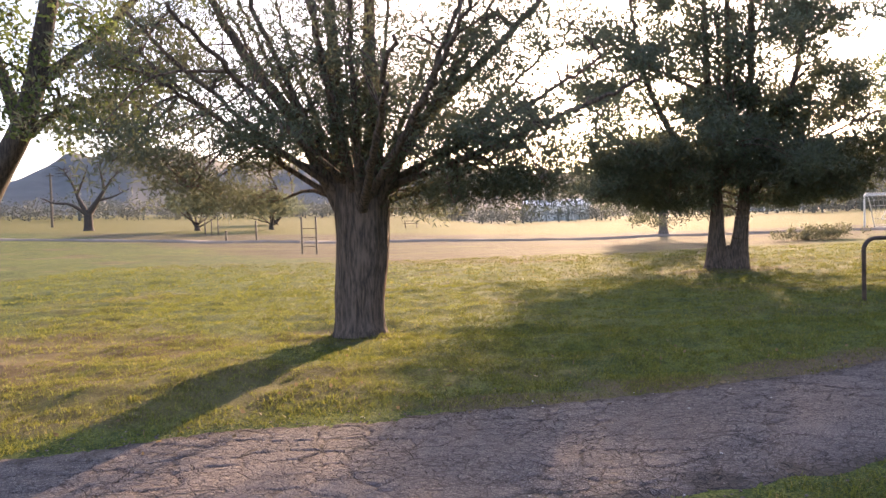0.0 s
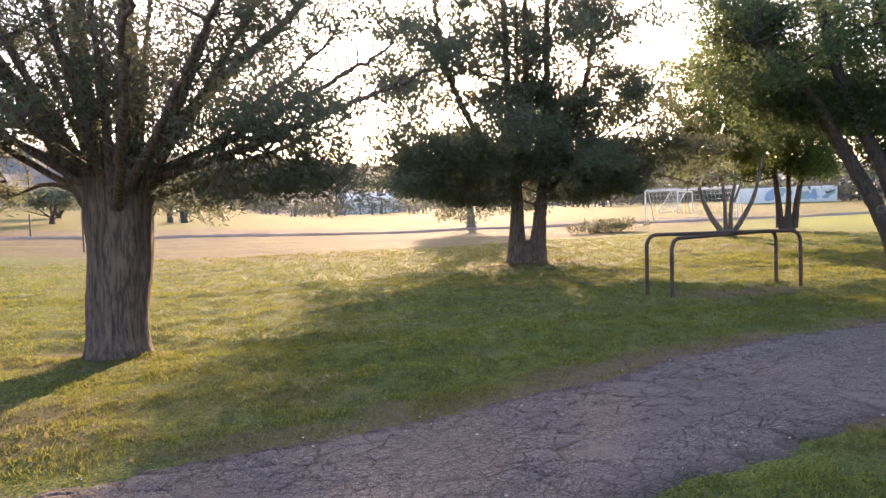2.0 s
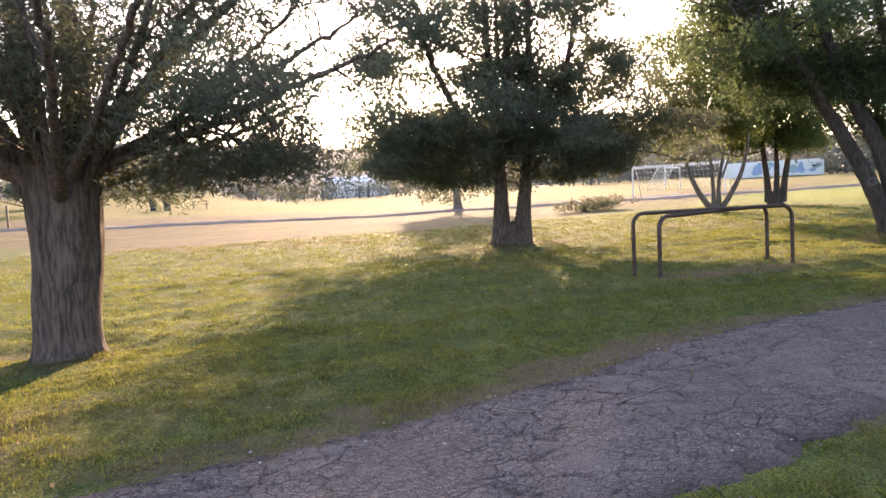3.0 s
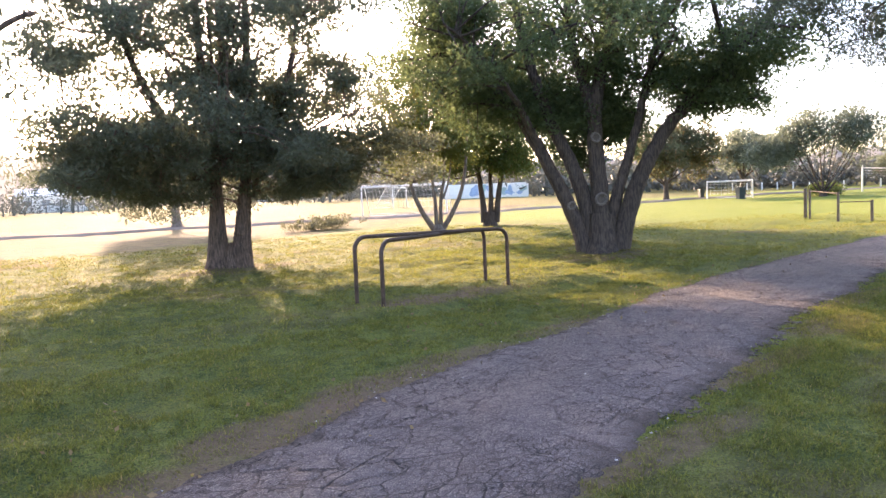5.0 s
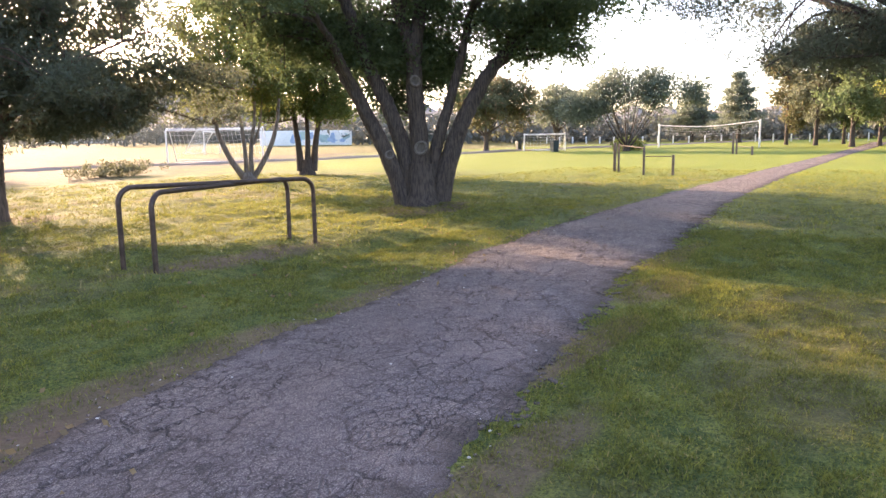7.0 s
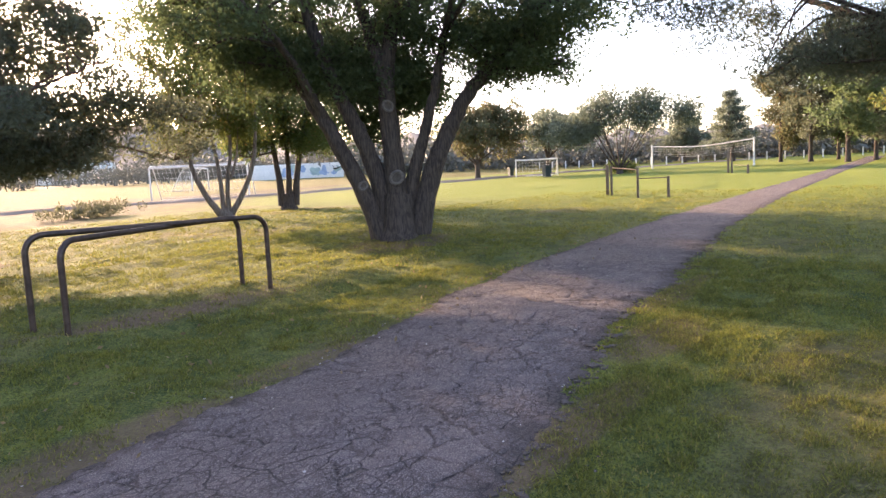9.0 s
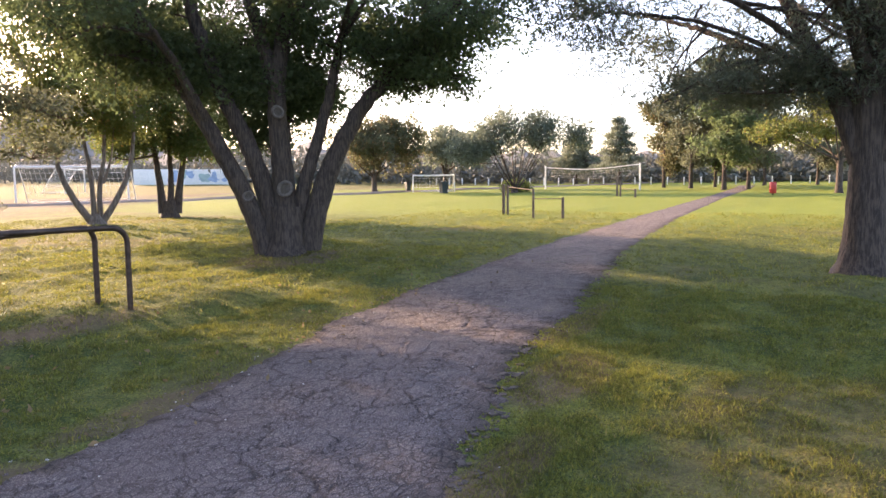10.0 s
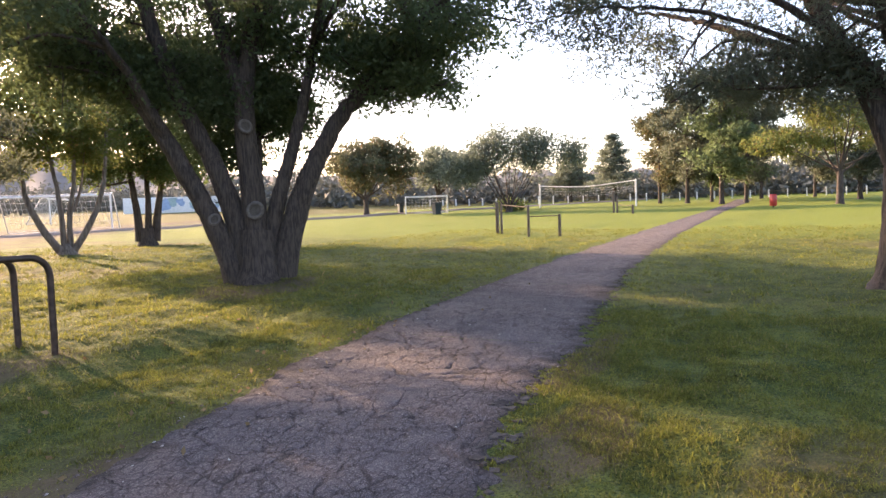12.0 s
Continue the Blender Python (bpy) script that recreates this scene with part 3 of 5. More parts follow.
# ---- trees near the path ----
def fan(count, r0, reach, rise, seed, foot, spread=0.25, low=0.0):
    """Limbs that leave a fork and climb outwards."""
    r = np.random.default_rng(seed)
    out = []
    for k in range(count):
        a = math.tau * (k + r.uniform(-0.35, 0.35)) / count * 1.0
        steep = r.uniform(low, 1)
        h, l = rise * (0.25 + 0.75 * steep), reach * (1.05 - 0.75 * steep)
        d = np.array((math.cos(a), math.sin(a), 0))
        f = np.array(foot) + d * spread + (0, 0, r.uniform(-0.35, 0.25))
        out.append(((f, f + d * l * 0.35 + (0, 0, h * 0.30), f + d * l * 0.72 + (0, 0, h * 0.68), f + d * l + (0, 0, h)), r0 * r.uniform(0.6, 1.1), 0.02))
    return out


def fringe(count, cx, cy, rx, ry, z0, z1, size, each, seed):
    """Small lobes round a crown's border, for a ragged outline."""
    r = np.random.default_rng(seed)
    out = []
    for k in range(count):
        a = math.tau * (k + r.uniform(-0.4, 0.4)) / count
        f, s = r.uniform(0.85, 1.12), size * r.uniform(0.6, 1.25)
        out.append(((cx + rx * f * math.cos(a), cy + ry * f * math.sin(a), r.uniform(z0, z1)), (s, s, s * 0.5), int(each * r.uniform(0.5, 1.3)) + 2))
    return out


tree("juniper_tree", -1.15, 9.45, "old juniper with shaggy brown trunk and drooping grey-green sprays",
     [(((0.0, 0, -0.15), (0.0, 0, 0.5), (0.06, 0, 1.1), (0.08, 0, 1.6), (0.05, 0.05, 2.3)), 0.30, 0.40)]
     + [(((-0.1, 0, 1.9), (-0.25, 0, 3.2), (-0.3, 0.1, 4.6), (-0.5, 0.2, 7.5)), 0.16, 0.04), (((0.15, 0.05, 1.9), (0.3, 0, 3.1), (0.25, 0.1, 4.4), (0.5, 0.1, 8)), 0.19, 0.04), (((0.2, -0.1, 1.8), (0.9, 0.1, 2.9), (1.9, 0.2, 3.9), (3.6, 0.3, 5.6)), 0.12, 0.03), (((-0.2, 0, 1.8), (-0.8, -0.2, 3.0), (-1.6, -0.3, 4.2), (-2.6, -0.4, 6.2)), 0.13, 0.03)]
     + fan(24, 0.07, 3.6, 3.9, 3, (0.05, 0, 1.95)),
     [((0.0, 0, 4.3), (3.2, 3.1, 2.3), 570), ((0, 0, 7.2), (2.8, 2.8, 2.4), 240), ((-1.3, 0, 2.7), (1.0, 1.5, 0.6), 70), ((-2.4, 0.1, 3.0), (1.2, 1.6, 0.8), 38), ((-2.9, -0.3, 2.4), (0.7, 1.2, 0.5), 20), ((-1.7, 0.3, 2.0), (0.8, 1.1, 0.3), 40), ((1.2, -0.3, 2.55), (0.9, 1.5, 0.55), 85), ((2.2, 0.2, 2.9), (1.0, 1.5, 0.6), 85), ((2.5, -0.4, 2.2), (0.6, 1.1, 0.45), 40), ((0.9, 0.3, 1.95), (0.7, 1.0, 0.3), 36), ((2.3, 0.1, 4.2), (1.5, 1.7, 1.2), 100), ((-2.5, 0, 4.2), (1.6, 1.7, 1.3), 30), ((0.0, -0.6, 2.9), (1.2, 0.9, 0.6), 80), ((-0.8, -0.6, 3.7), (1.5, 1.0, 0.9), 60), ((0.9, -0.6, 3.5), (1.4, 1.0, 0.8), 70), ((1.5, -0.2, 2.0), (0.8, 1.0, 0.35), 55), ((2.4, 0.0, 2.1), (0.7, 0.9, 0.3), 45), ((-2.2, -0.2, 2.2), (0.7, 0.9, 0.3), 36), ((-3.5, -0.3, 3.2), (0.9, 1.2, 0.7), 22)] + fringe(18, 0, 0, 3.1, 3.0, 2.4, 5.6, 0.7, 13, 201),
     M_JUNIPER_BARK, M_JUNIPER, 58, (0.32, 0.32, 0.14), 0.10, 0.018, 11, sides=44, furrow=0.07, twig=0.018, flare=0.35)

tree("cypress_tree", 8.45, 19.4, "twin-trunked dark conifer with low wide crown on the lawn",
     [(((-0.27, 0.13, -0.1), (-0.27, 0.13, 0.5), (-0.26, 0.12, 1.2), (-0.25, 0.12, 2.2), (-0.4, 0.2, 5), (-0.5, 0.3, 9.5)), 0.34, 0.06), (((0.24, -0.11, -0.1), (0.26, -0.12, 0.5), (0.32, -0.15, 1.2), (0.42, -0.19, 2.2), (0.62, -0.2, 5), (0.8, -0.2, 10)), 0.32, 0.06), (((0.0, 0.0, -0.1), (0.0, 0.0, 0.2), (0.0, 0.0, 0.42), (0, 0, 0.6)), 0.34, 0.12), (((0.42, -0.2, 2.4), (1.3, -0.4, 3.8), (1.9, -0.5, 6), (2.2, -0.5, 9)), 0.13, 0.04), (((-0.3, 0.2, 2.6), (-1.6, 0.3, 4.2), (-2.3, 0.4, 6.2), (-2.6, 0.4, 8.6)), 0.13, 0.04), (((0.4, -0.2, 2.0), (1.9, -0.6, 3.0), (3.7, -1.1, 3.4), (5.6, -1.5, 3.0)), 0.09, 0.02), (((0.35, -0.2, 1.8), (1.8, -0.5, 2.3), (3.4, -0.9, 2.5), (5.0, -1.3, 2.1)), 0.06, 0.015), (((0.0, 0.1, 2.4), (0.1, 0.1, 4.5), (0.15, 0.1, 7.0), (0.2, 0.1, 10.0)), 0.16, 0.05)]
     + fan(16, 0.06, 4.2, 3.0, 5, (-0.2, 0.2, 2.6), 0.4) + fan(9, 0.05, 3.2, 3.0, 6, (-0.1, 0.2, 5.2), 0.4),
     # lobe at (0.6, 5.2, 2.5) is unseen, added to shade the lawn
     [((-1.6, 0.3, 3.0), (2.8, 3.6, 1.0), 300), ((0.3, 0.1, 3.1), (2.3, 2.8, 0.9), 170), ((-0.7, 0.6, 5.6), (3.6, 4.0, 1.5), 360), ((1.4, 0, 4.0), (1.6, 2.0, 1.1), 110), ((-0.2, 0.2, 7.8), (4.0, 3.6, 2.2), 500), ((0.5, 0.2, 4.4), (2.3, 2.6, 0.9), 190), ((-3.1, 0.3, 3.2), (1.5, 2.2, 0.85), 170), ((1.3, -0.4, 2.0), (1.3, 1.5, 0.32), 60), ((-1.4, 0.3, 2.0), (1.3, 1.6, 0.32), 55), ((2.6, -0.8, 2.1), (1.0, 1.1, 0.28), 34), ((-3.0, 0.2, 2.35), (1.4, 1.8, 0.55), 90), ((1.7, -0.7, 2.4), (1.2, 1.4, 0.5), 70), ((2.0, -1.0, 3.0), (1.5, 1.4, 0.8), 110), ((0.6, 5.2, 2.5), (3.6, 2.9, 1.1), 280), ((-3.2, 0.6, 6.2), (1.7, 1.8, 2.2), 90), ((3.1, 0.3, 4.8), (2.0, 2.6, 1.3), 180), ((3.7, -1.3, 3.3), (1.2, 1.0, 0.7), 45), ((2.4, -0.4, 7.0), (1.6, 1.6, 1.4), 110), ((4.6, -1.3, 3.2), (1.3, 1.2, 0.4), 42), ((5.1, -1.4, 2.4), (0.8, 0.9, 0.3), 20), ((3.5, -0.9, 2.4), (1.3, 1.0, 0.3), 28)] + fringe(20, -0.4, 0.3, 3.8, 4.0, 2.2, 7.0, 0.9, 15, 202),
     M_JUNIPER_BARK, M_CYPRESS, 56, (0.38, 0.38, 0.16), 0.14, 0.038, 12, sides=26, furrow=0.05, twig=0.017, flare=0.18)

big = tree("shade_tree", 15.6, 13.0, "large many-stemmed shade tree with dark leaves and old pruning scars",
     [(((0, 0, -0.15), (0, 0, 0.2), (0.0, 0, 0.55), (0.02, 0.0, 0.95)), 0.44, 0.36),
      (((-0.26, 0.28, -0.05), (-0.42, 0.48, 0.8), (-0.75, 0.85, 1.9), (-1.3, 1.35, 3.3), (-2.2, 2.2, 5.0), (-3.2, 2.8, 6.6)), 0.23, 0.10),
      (((-0.12, 0.15, 0.2), (-0.25, 0.35, 1.4), (-0.5, 0.6, 2.4), (-0.85, 0.95, 3.5), (-1.2, 1.3, 5.2), (-1.5, 1.6, 7.5)), 0.23, 0.10),
      (((0.0, 0.0, 0.5), (-0.03, 0.03, 1.8), (-0.08, 0.08, 3.0), (0.02, -0.02, 4.3), (0.25, -0.25, 5.5), (0.4, -0.3, 8)), 0.25, 0.11),
      (((-0.06, 0.06, 3.2), (-0.25, 0.25, 4.2), (-0.5, 0.45, 5.6), (-0.6, 0.5, 7.8)), 0.17, 0.08),
      (((0.28, -0.30, 0.0), (0.42, -0.52, 1.0), (0.62, -0.8, 1.9), (1.0, -1.25, 2.95), (1.7, -2.3, 4.4), (2.5, -3.5, 5.8)), 0.27, 0.10),
      (((0.15, -0.15, 0.6), (0.3, -0.38, 1.7), (0.5, -0.6, 2.6), (0.7, -0.9, 4.0), (1.2, -1.2, 6.2)), 0.17, 0.07),
      (((0.25, 0.2, 0.4), (0.6, 0.5, 1.7), (0.9, 0.7, 3.0), (1.5, 1.2, 5.5)), 0.17, 0.06),
      (((-1.0, 1.05, 2.6), (-2.0, 1.0, 3.9), (-3.2, 0.8, 4.7), (-4.6, 0.4, 5.2)), 0.11, 0.03)],
     [((0.1, 0.6, 6.1), (4.0, 3.8, 1.8), 330), ((0, 0, 8.0), (3.4, 3.4, 2.0), 170), ((-2.7, 2.6, 5.0), (1.9, 1.7, 1.2), 120), ((2.0, -2.6, 4.7), (1.7, 1.7, 1.3), 120), ((1.0, 1.9, 4.0), (2.4, 1.3, 1.3), 170), ((-0.6, 2.2, 4.2), (1.6, 1.0, 0.9), 70), ((-4.2, 1.0, 5.7), (1.5, 1.3, 0.7), 45), ((1.6, 0.6, 3.2), (1.0, 0.9, 0.7), 40), ((1.5, -1.5, 4.1), (1.3, 1.3, 0.9), 110), ((0.6, -0.1, 4.7), (1.3, 1.2, 0.7), 80), ((-1.2, 1.9, 3.9), (1.0, 0.9, 0.6), 40), ((-0.3, 0.9, 3.6), (1.5, 0.9, 0.9), 100), ((0.9, 0.2, 3.5), (1.2, 0.9, 0.8), 80), ((-2.0, 2.0, 3.9), (1.3, 1.1, 0.8), 70), ((0.7, 1.3, 2.6), (1.4, 0.7, 0.45), 50), ((2.0, -2.4, 3.6), (1.2, 1.2, 0.5), 50)] + fringe(22, 0, 0, 4.1, 4.1, 4.3, 7.5, 0.9, 15, 203),
     M_GREY_BARK, M_BROAD, 76, (0.40, 0.40, 0.27), 0.10, 0.048, 13, sides=30, furrow=0.05, twig=0.017, flare=0.22)


def scar(cx, cy, cz, size, toward):
    """A ring of callus round the grey wood of a sawn-off limb, on the shade tree."""
    n = Vector(toward).normalized()
    u = n.orthogonal().normalized()
    v = n.cross(u)
    a = np.linspace(0, math.tau, 20, endpoint=False)
    pts = [tuple(Vector((cx, cy, cz)) + size * (math.cos(t) * u + 1.15 * math.sin(t) * v)) for t in a]
    geo = Geo()
    tube(geo, pts + pts[:1], size * 0.28, 8, cap=False)
    collar = part("pruning_scar", geo, M_COLLAR, big, "ring of pale callus bark")
    disc = Geo()
    rings = [[tuple(Vector((cx, cy, cz)) - n * 0.02 * (1 - f) + f * size * (math.cos(t) * u + 1.15 * math.sin(t) * v)) for t in a] for f in (0.05, 0.5, 1.0)]
    for p, q in zip(rings, rings[1:]):
        disc.add(p + q, [[i, (i + 1) % 20, 20 + (i + 1) % 20, 20 + i] for i in range(20)])
    disc.add(rings[0], [list(range(20))])
    part("cut_wood", disc, M_CUT, collar, "dark weathered sawn wood")


scar(-0.19, -0.17, 1.32, 0.125, (-0.75, -0.62, 0.05))
scar(-0.62, 0.42, 1.18, 0.085, (-0.75, -0.62, 0.2))
scar(-0.26, -0.10, 2.85, 0.10, (-0.6, -0.75, 0.1))

tree("slender_tree", 20.0, 25.2, "small tree with four thin curved stems and yellow-green leaves",
     [(((0, 0, -0.1), (-0.05, 0, 0.12), (-0.1, 0.05, 0.3)), 0.26, 0.16), (((-0.15, 0.1, 0.1), (-0.55, 0.4, 0.9), (-0.85, 0.6, 1.8), (-0.95, 0.65, 2.6), (-1.3, 0.9, 4.5), (-1.9, 1.2, 6)), 0.14, 0.03), (((-0.05, 0.05, 0.15), (-0.08, 0.06, 1.2), (-0.18, 0.12, 2.5), (-0.5, 0.3, 4.8), (-0.6, 0.3, 6.5)), 0.11, 0.03), (((0.1, -0.05, 0.1), (0.1, -0.1, 1.2), (0.25, -0.2, 2.5), (0.3, -0.2, 5.0), (0.3, -0.2, 7)), 0.11, 0.03), (((0.15, -0.1, 0.1), (0.55, -0.4, 0.9), (0.85, -0.65, 1.8), (1.0, -0.75, 2.8), (1.2, -0.8, 4.6), (1.5, -0.9, 6)), 0.13, 0.03), (((0.2, -0.15, 1.4), (0.42, -0.3, 2.2), (0.6, -0.3, 3.2)), 0.06, 0.02)],
     # lobe at (-2.2, 1.2, 6.4) is added to throw shade on the near lawn
     [((-0.4, 0.3, 4.6), (2.2, 2.0, 1.5), 250), ((-0.2, 0.1, 6.7), (2.2, 2.1, 1.7), 210), ((-1.6, 1.0, 5.4), (1.1, 1.1, 1.0), 26), ((0.2, 0, 3.2), (1.3, 1.3, 0.5), 40), ((-1.2, 0.9, 2.9), (0.9, 0.9, 0.5), 30), ((-1.3, 0.9, 3.7), (1.2, 1.1, 0.9), 60), ((0.5, -0.2, 3.7), (1.6, 1.5, 0.8), 90), ((-2.2, 1.2, 6.4), (1.4, 1.2, 1.3), 60)],
     M_PALE_BARK, M_YELLOW, 60, (0.34, 0.34, 0.28), 0.105, 0.06, 14, sides=12, twig=0.014)

tree("round_tree", 24.2, 26.5, "round-crowned tree with three close stems and dense dark leaves",
     [(((0, 0, -0.1), (0, 0, 0.3), (0, 0, 0.7)), 0.30, 0.27), (((-0.2, 0.18, 0.2), (-0.27, 0.24, 1.6), (-0.5, 0.4, 3.6), (-0.9, 0.7, 6)), 0.19, 0.04), (((0.02, 0, 0.3), (0.06, -0.05, 1.6), (0.1, 0, 3.6), (0.1, 0, 7)), 0.16, 0.04), (((0.2, -0.18, 0.2), (0.35, -0.3, 1.6), (0.7, -0.5, 3.6), (1.2, -0.8, 6)), 0.19, 0.04)],
     [((0.1, 0, 4.4), (3.0, 3.0, 1.9), 430), ((0, 0, 6.8), (2.7, 2.7, 2.1), 300), ((0.7, -0.8, 2.9), (1.6, 1.6, 0.6), 70), ((-1.0, 0.7, 3.0), (1.3, 1.3, 0.6), 50)],
     M_GREY_BARK, M_MIXED, 75, (0.40, 0.40, 0.30), 0.12, 0.07, 15, sides=14, twig=0.016)

tree("field_tree", 17.5, 51.4, "small forked tree beside the dirt track",
     [(((0.1, 0, -0.1), (0.05, 0, 1.0), (0, 0, 2.1)), 0.34, 0.26), (((0, 0, 1.9), (-0.6, 0.1, 2.7), (-1.5, 0.2, 4.2)), 0.18, 0.05), (((0, 0, 1.9), (0.1, 0, 3.0), (0.1, 0, 5)), 0.16, 0.05), (((0.05, 0, 1.9), (0.8, -0.1, 2.9), (1.6, -0.2, 4.6)), 0.18, 0.05)],
     [((0, 0, 4.9), (3.2, 3.2, 1.7), 170), ((0, 0, 6.4), (2.4, 2.4, 1.5), 90)],
     M_PALE_BARK, M_MIXED, 45, (0.6, 0.6, 0.45), 0.24, 0.13, 16, sides=12, twig=0.02)

tree("park_tree", 16.7, 2.68, "old tree with thick grey-brown trunk and long drooping sprays",
     [(((0, 0, -0.15), (0, 0, 0.6), (0.03, 0.0, 1.4), (0.0, 0.02, 2.6), (0.1, 0, 5), (0.1, 0, 8)), 0.35, 0.16), (((-0.05, 0.1, 2.6), (-0.6, 1.2, 3.6), (-1.4, 2.6, 4.4), (-2.2, 4.2, 4.9), (-2.6, 5.2, 5.0)), 0.07, 0.015), (((-0.1, 0.1, 3.0), (-1.5, 0.6, 4.2), (-3.2, 1.4, 5.0), (-4.8, 2.4, 5.3)), 0.12, 0.02), (((0, 0.1, 2.5), (0.6, 1.4, 3.4), (1.4, 2.8, 4.2), (2.2, 4.2, 4.8)), 0.11, 0.02), (((0, -0.1, 2.6), (0.5, -1.4, 3.8), (0.8, -3.2, 5.2)), 0.12, 0.02), (((0.1, 0, 2.8), (1.6, -0.4, 4.0), (3.4, -0.6, 5.4)), 0.12, 0.02), (((0.0, 0.08, 1.7), (0.1, 0.5, 2.8), (0.3, 1.2, 4.2), (0.4, 1.8, 6.0)), 0.20, 0.06), (((0.0, -0.08, 1.7), (0.0, -0.5, 2.8), (-0.1, -1.2, 4.5)), 0.19, 0.06), (((0.1, 0.6, 3.0), (0.3, 2.4, 4.0), (0.4, 4.2, 4.4), (0.4, 5.6, 4.3)), 0.05, 0.012)]
     + fan(12, 0.06, 3.8, 3.2, 8, (0.05, 0, 3.6), 0.2),
     [((0.2, 0.2, 5.6), (4.2, 4.2, 1.9), 180), ((0.2, 0, 8.0), (3.0, 3.0, 2.2), 170), ((-1.4, 3.4, 4.7), (2.0, 1.9, 0.9), 125), ((1.4, 3.2, 3.9), (1.8, 1.9, 1.0), 80), ((0.6, 1.5, 3.2), (1.4, 1.2, 0.8), 80), ((-3.2, 1.8, 5.2), (2.0, 1.6, 0.8), 115), ((0.3, -1.8, 3.6), (1.4, 1.8, 0.8), 60), ((-0.3, 0.4, 3.5), (1.0, 1.0, 0.9), 90), ((-0.8, -0.5, 4.4), (1.3, 1.3, 1.0), 100), ((0.1, 0.9, 2.9), (0.9, 0.9, 0.45), 60), ((0.0, -0.7, 2.8), (0.9, 0.9, 0.5), 60), ((0.2, 2.3, 2.9), (1.2, 1.2, 0.4), 60), ((0.4, 4.6, 4.1), (1.1, 1.2, 0.35), 34)] + fringe(16, -0.3, 1.0, 4.2, 4.4, 3.6, 6.0, 0.8, 18, 204),
     M_GREY_BARK, M_CYPRESS, 58, (0.36, 0.36, 0.20), 0.10, 0.024, 17, sides=36, furrow=0.06, twig=0.014)

tree("leaning_tree", -8.2, 11.2, "leaning broad-leaved tree with bright green hanging leaves",
     [(((0, 0, -0.1), (0.3, 0, 1.0), (0.9, 0, 2.3), (1.6, 0, 3.6), (2.0, 0.1, 5.5)), 0.30, 0.14), (((1.2, 0, 2.9), (2.0, 0.1, 3.6), (3.0, 0.1, 3.9), (3.9, 0, 3.9)), 0.10, 0.02), (((1.5, 0, 3.4), (1.0, 0.2, 4.6), (0.2, 0.3, 6.5)), 0.14, 0.04), (((1.7, 0, 4), (3.0, 0.3, 5.2), (4.0, 0.3, 6.4)), 0.12, 0.03)],
     [((1.8, 0.2, 5.8), (3.2, 2.8, 1.6), 75), ((2.9, 0, 3.6), (1.3, 1.6, 0.55), 55), ((0.2, 0, 4.6), (2.0, 2.0, 1.2), 60), ((3.4, 0, 4.5), (1.2, 1.5, 0.7), 45), ((1.5, 0.3, 7.4), (2.4, 2.4, 1.4), 70)],
     M_GREY_BARK, M_MIXED, 65, (0.34, 0.34, 0.26), 0.09, 0.05, 18, sides=22, furrow=0.04, twig=0.014)

# ---- trees farther off ----
tree("vase_tree", 61.0, 26.8, "vase-shaped tree of many bare stems and grey-green leaves",
     [(((0, 0, -0.2), (0, 0, 0.3), (0, 0, 0.6)), 0.30, 0.22)] + fan(14, 0.075, 6.4, 4.8, 9, (0, 0, 0.5), 0.25, 0.5),
     [((-1.2, 2.9, 4.2), (1.9, 2.4, 1.9), 120), ((-0.4, 0.8, 5.3), (1.7, 1.7, 2.2), 110), ((0.8, -1.9, 5.1), (1.8, 2.1, 2.2), 150), ((2.0, -4.8, 4.8), (1.4, 1.5, 1.5), 60), ((-1.6, 4.2, 3.6), (1.2, 1.3, 1.1), 40)],
     M_GREY_BARK, M_GREYLEAF, 40, (0.85, 0.85, 0.7), 0.26, 0.10, 19, sides=10, twig=0.02)
tree("vase_tree", 74.0, 40.5, "grey-green tree with a loose upright crown",
     [(((0, 0, -0.2), (0, 0, 1.0), (0, 0, 2.4)), 0.3, 0.22)] + fan(8, 0.12, 3.0, 4.5, 10, (0, 0, 2.0), 0.15),
     [((0, 0, 4.8), (3.4, 3.4, 2.3), 170), ((1.5, -3.4, 4.4), (2.2, 2.4, 1.8), 80)], M_GREY_BARK, M_GREYLEAF, 50, (0.65, 0.65, 0.5), 0.32, 0.15, 20, sides=8, twig=0.02)
tree("small_tree", 61.0, 41.3, "small round tree with green and russet leaves",
     [(((0, 0, -0.2), (0, 0, 1.0), (0, 0, 1.9)), 0.28, 0.2)] + fan(7, 0.11, 2.6, 3.6, 11, (0, 0, 1.7), 0.12),
     [((0, 0, 4.1), (2.8, 2.8, 2.1), 150), ((2.4, -2.2, 4.6), (2.2, 2.2, 2.2), 100), ((-1.4, 1.2, 5.0), (2.2, 2.2, 1.6), 70), ((1.0, -0.8, 6.2), (2.0, 2.0, 1.2), 50)], M_GREY_BARK, M_RUSSET, 50, (0.6, 0.6, 0.45), 0.28, 0.15, 21, sides=10, twig=0.02)


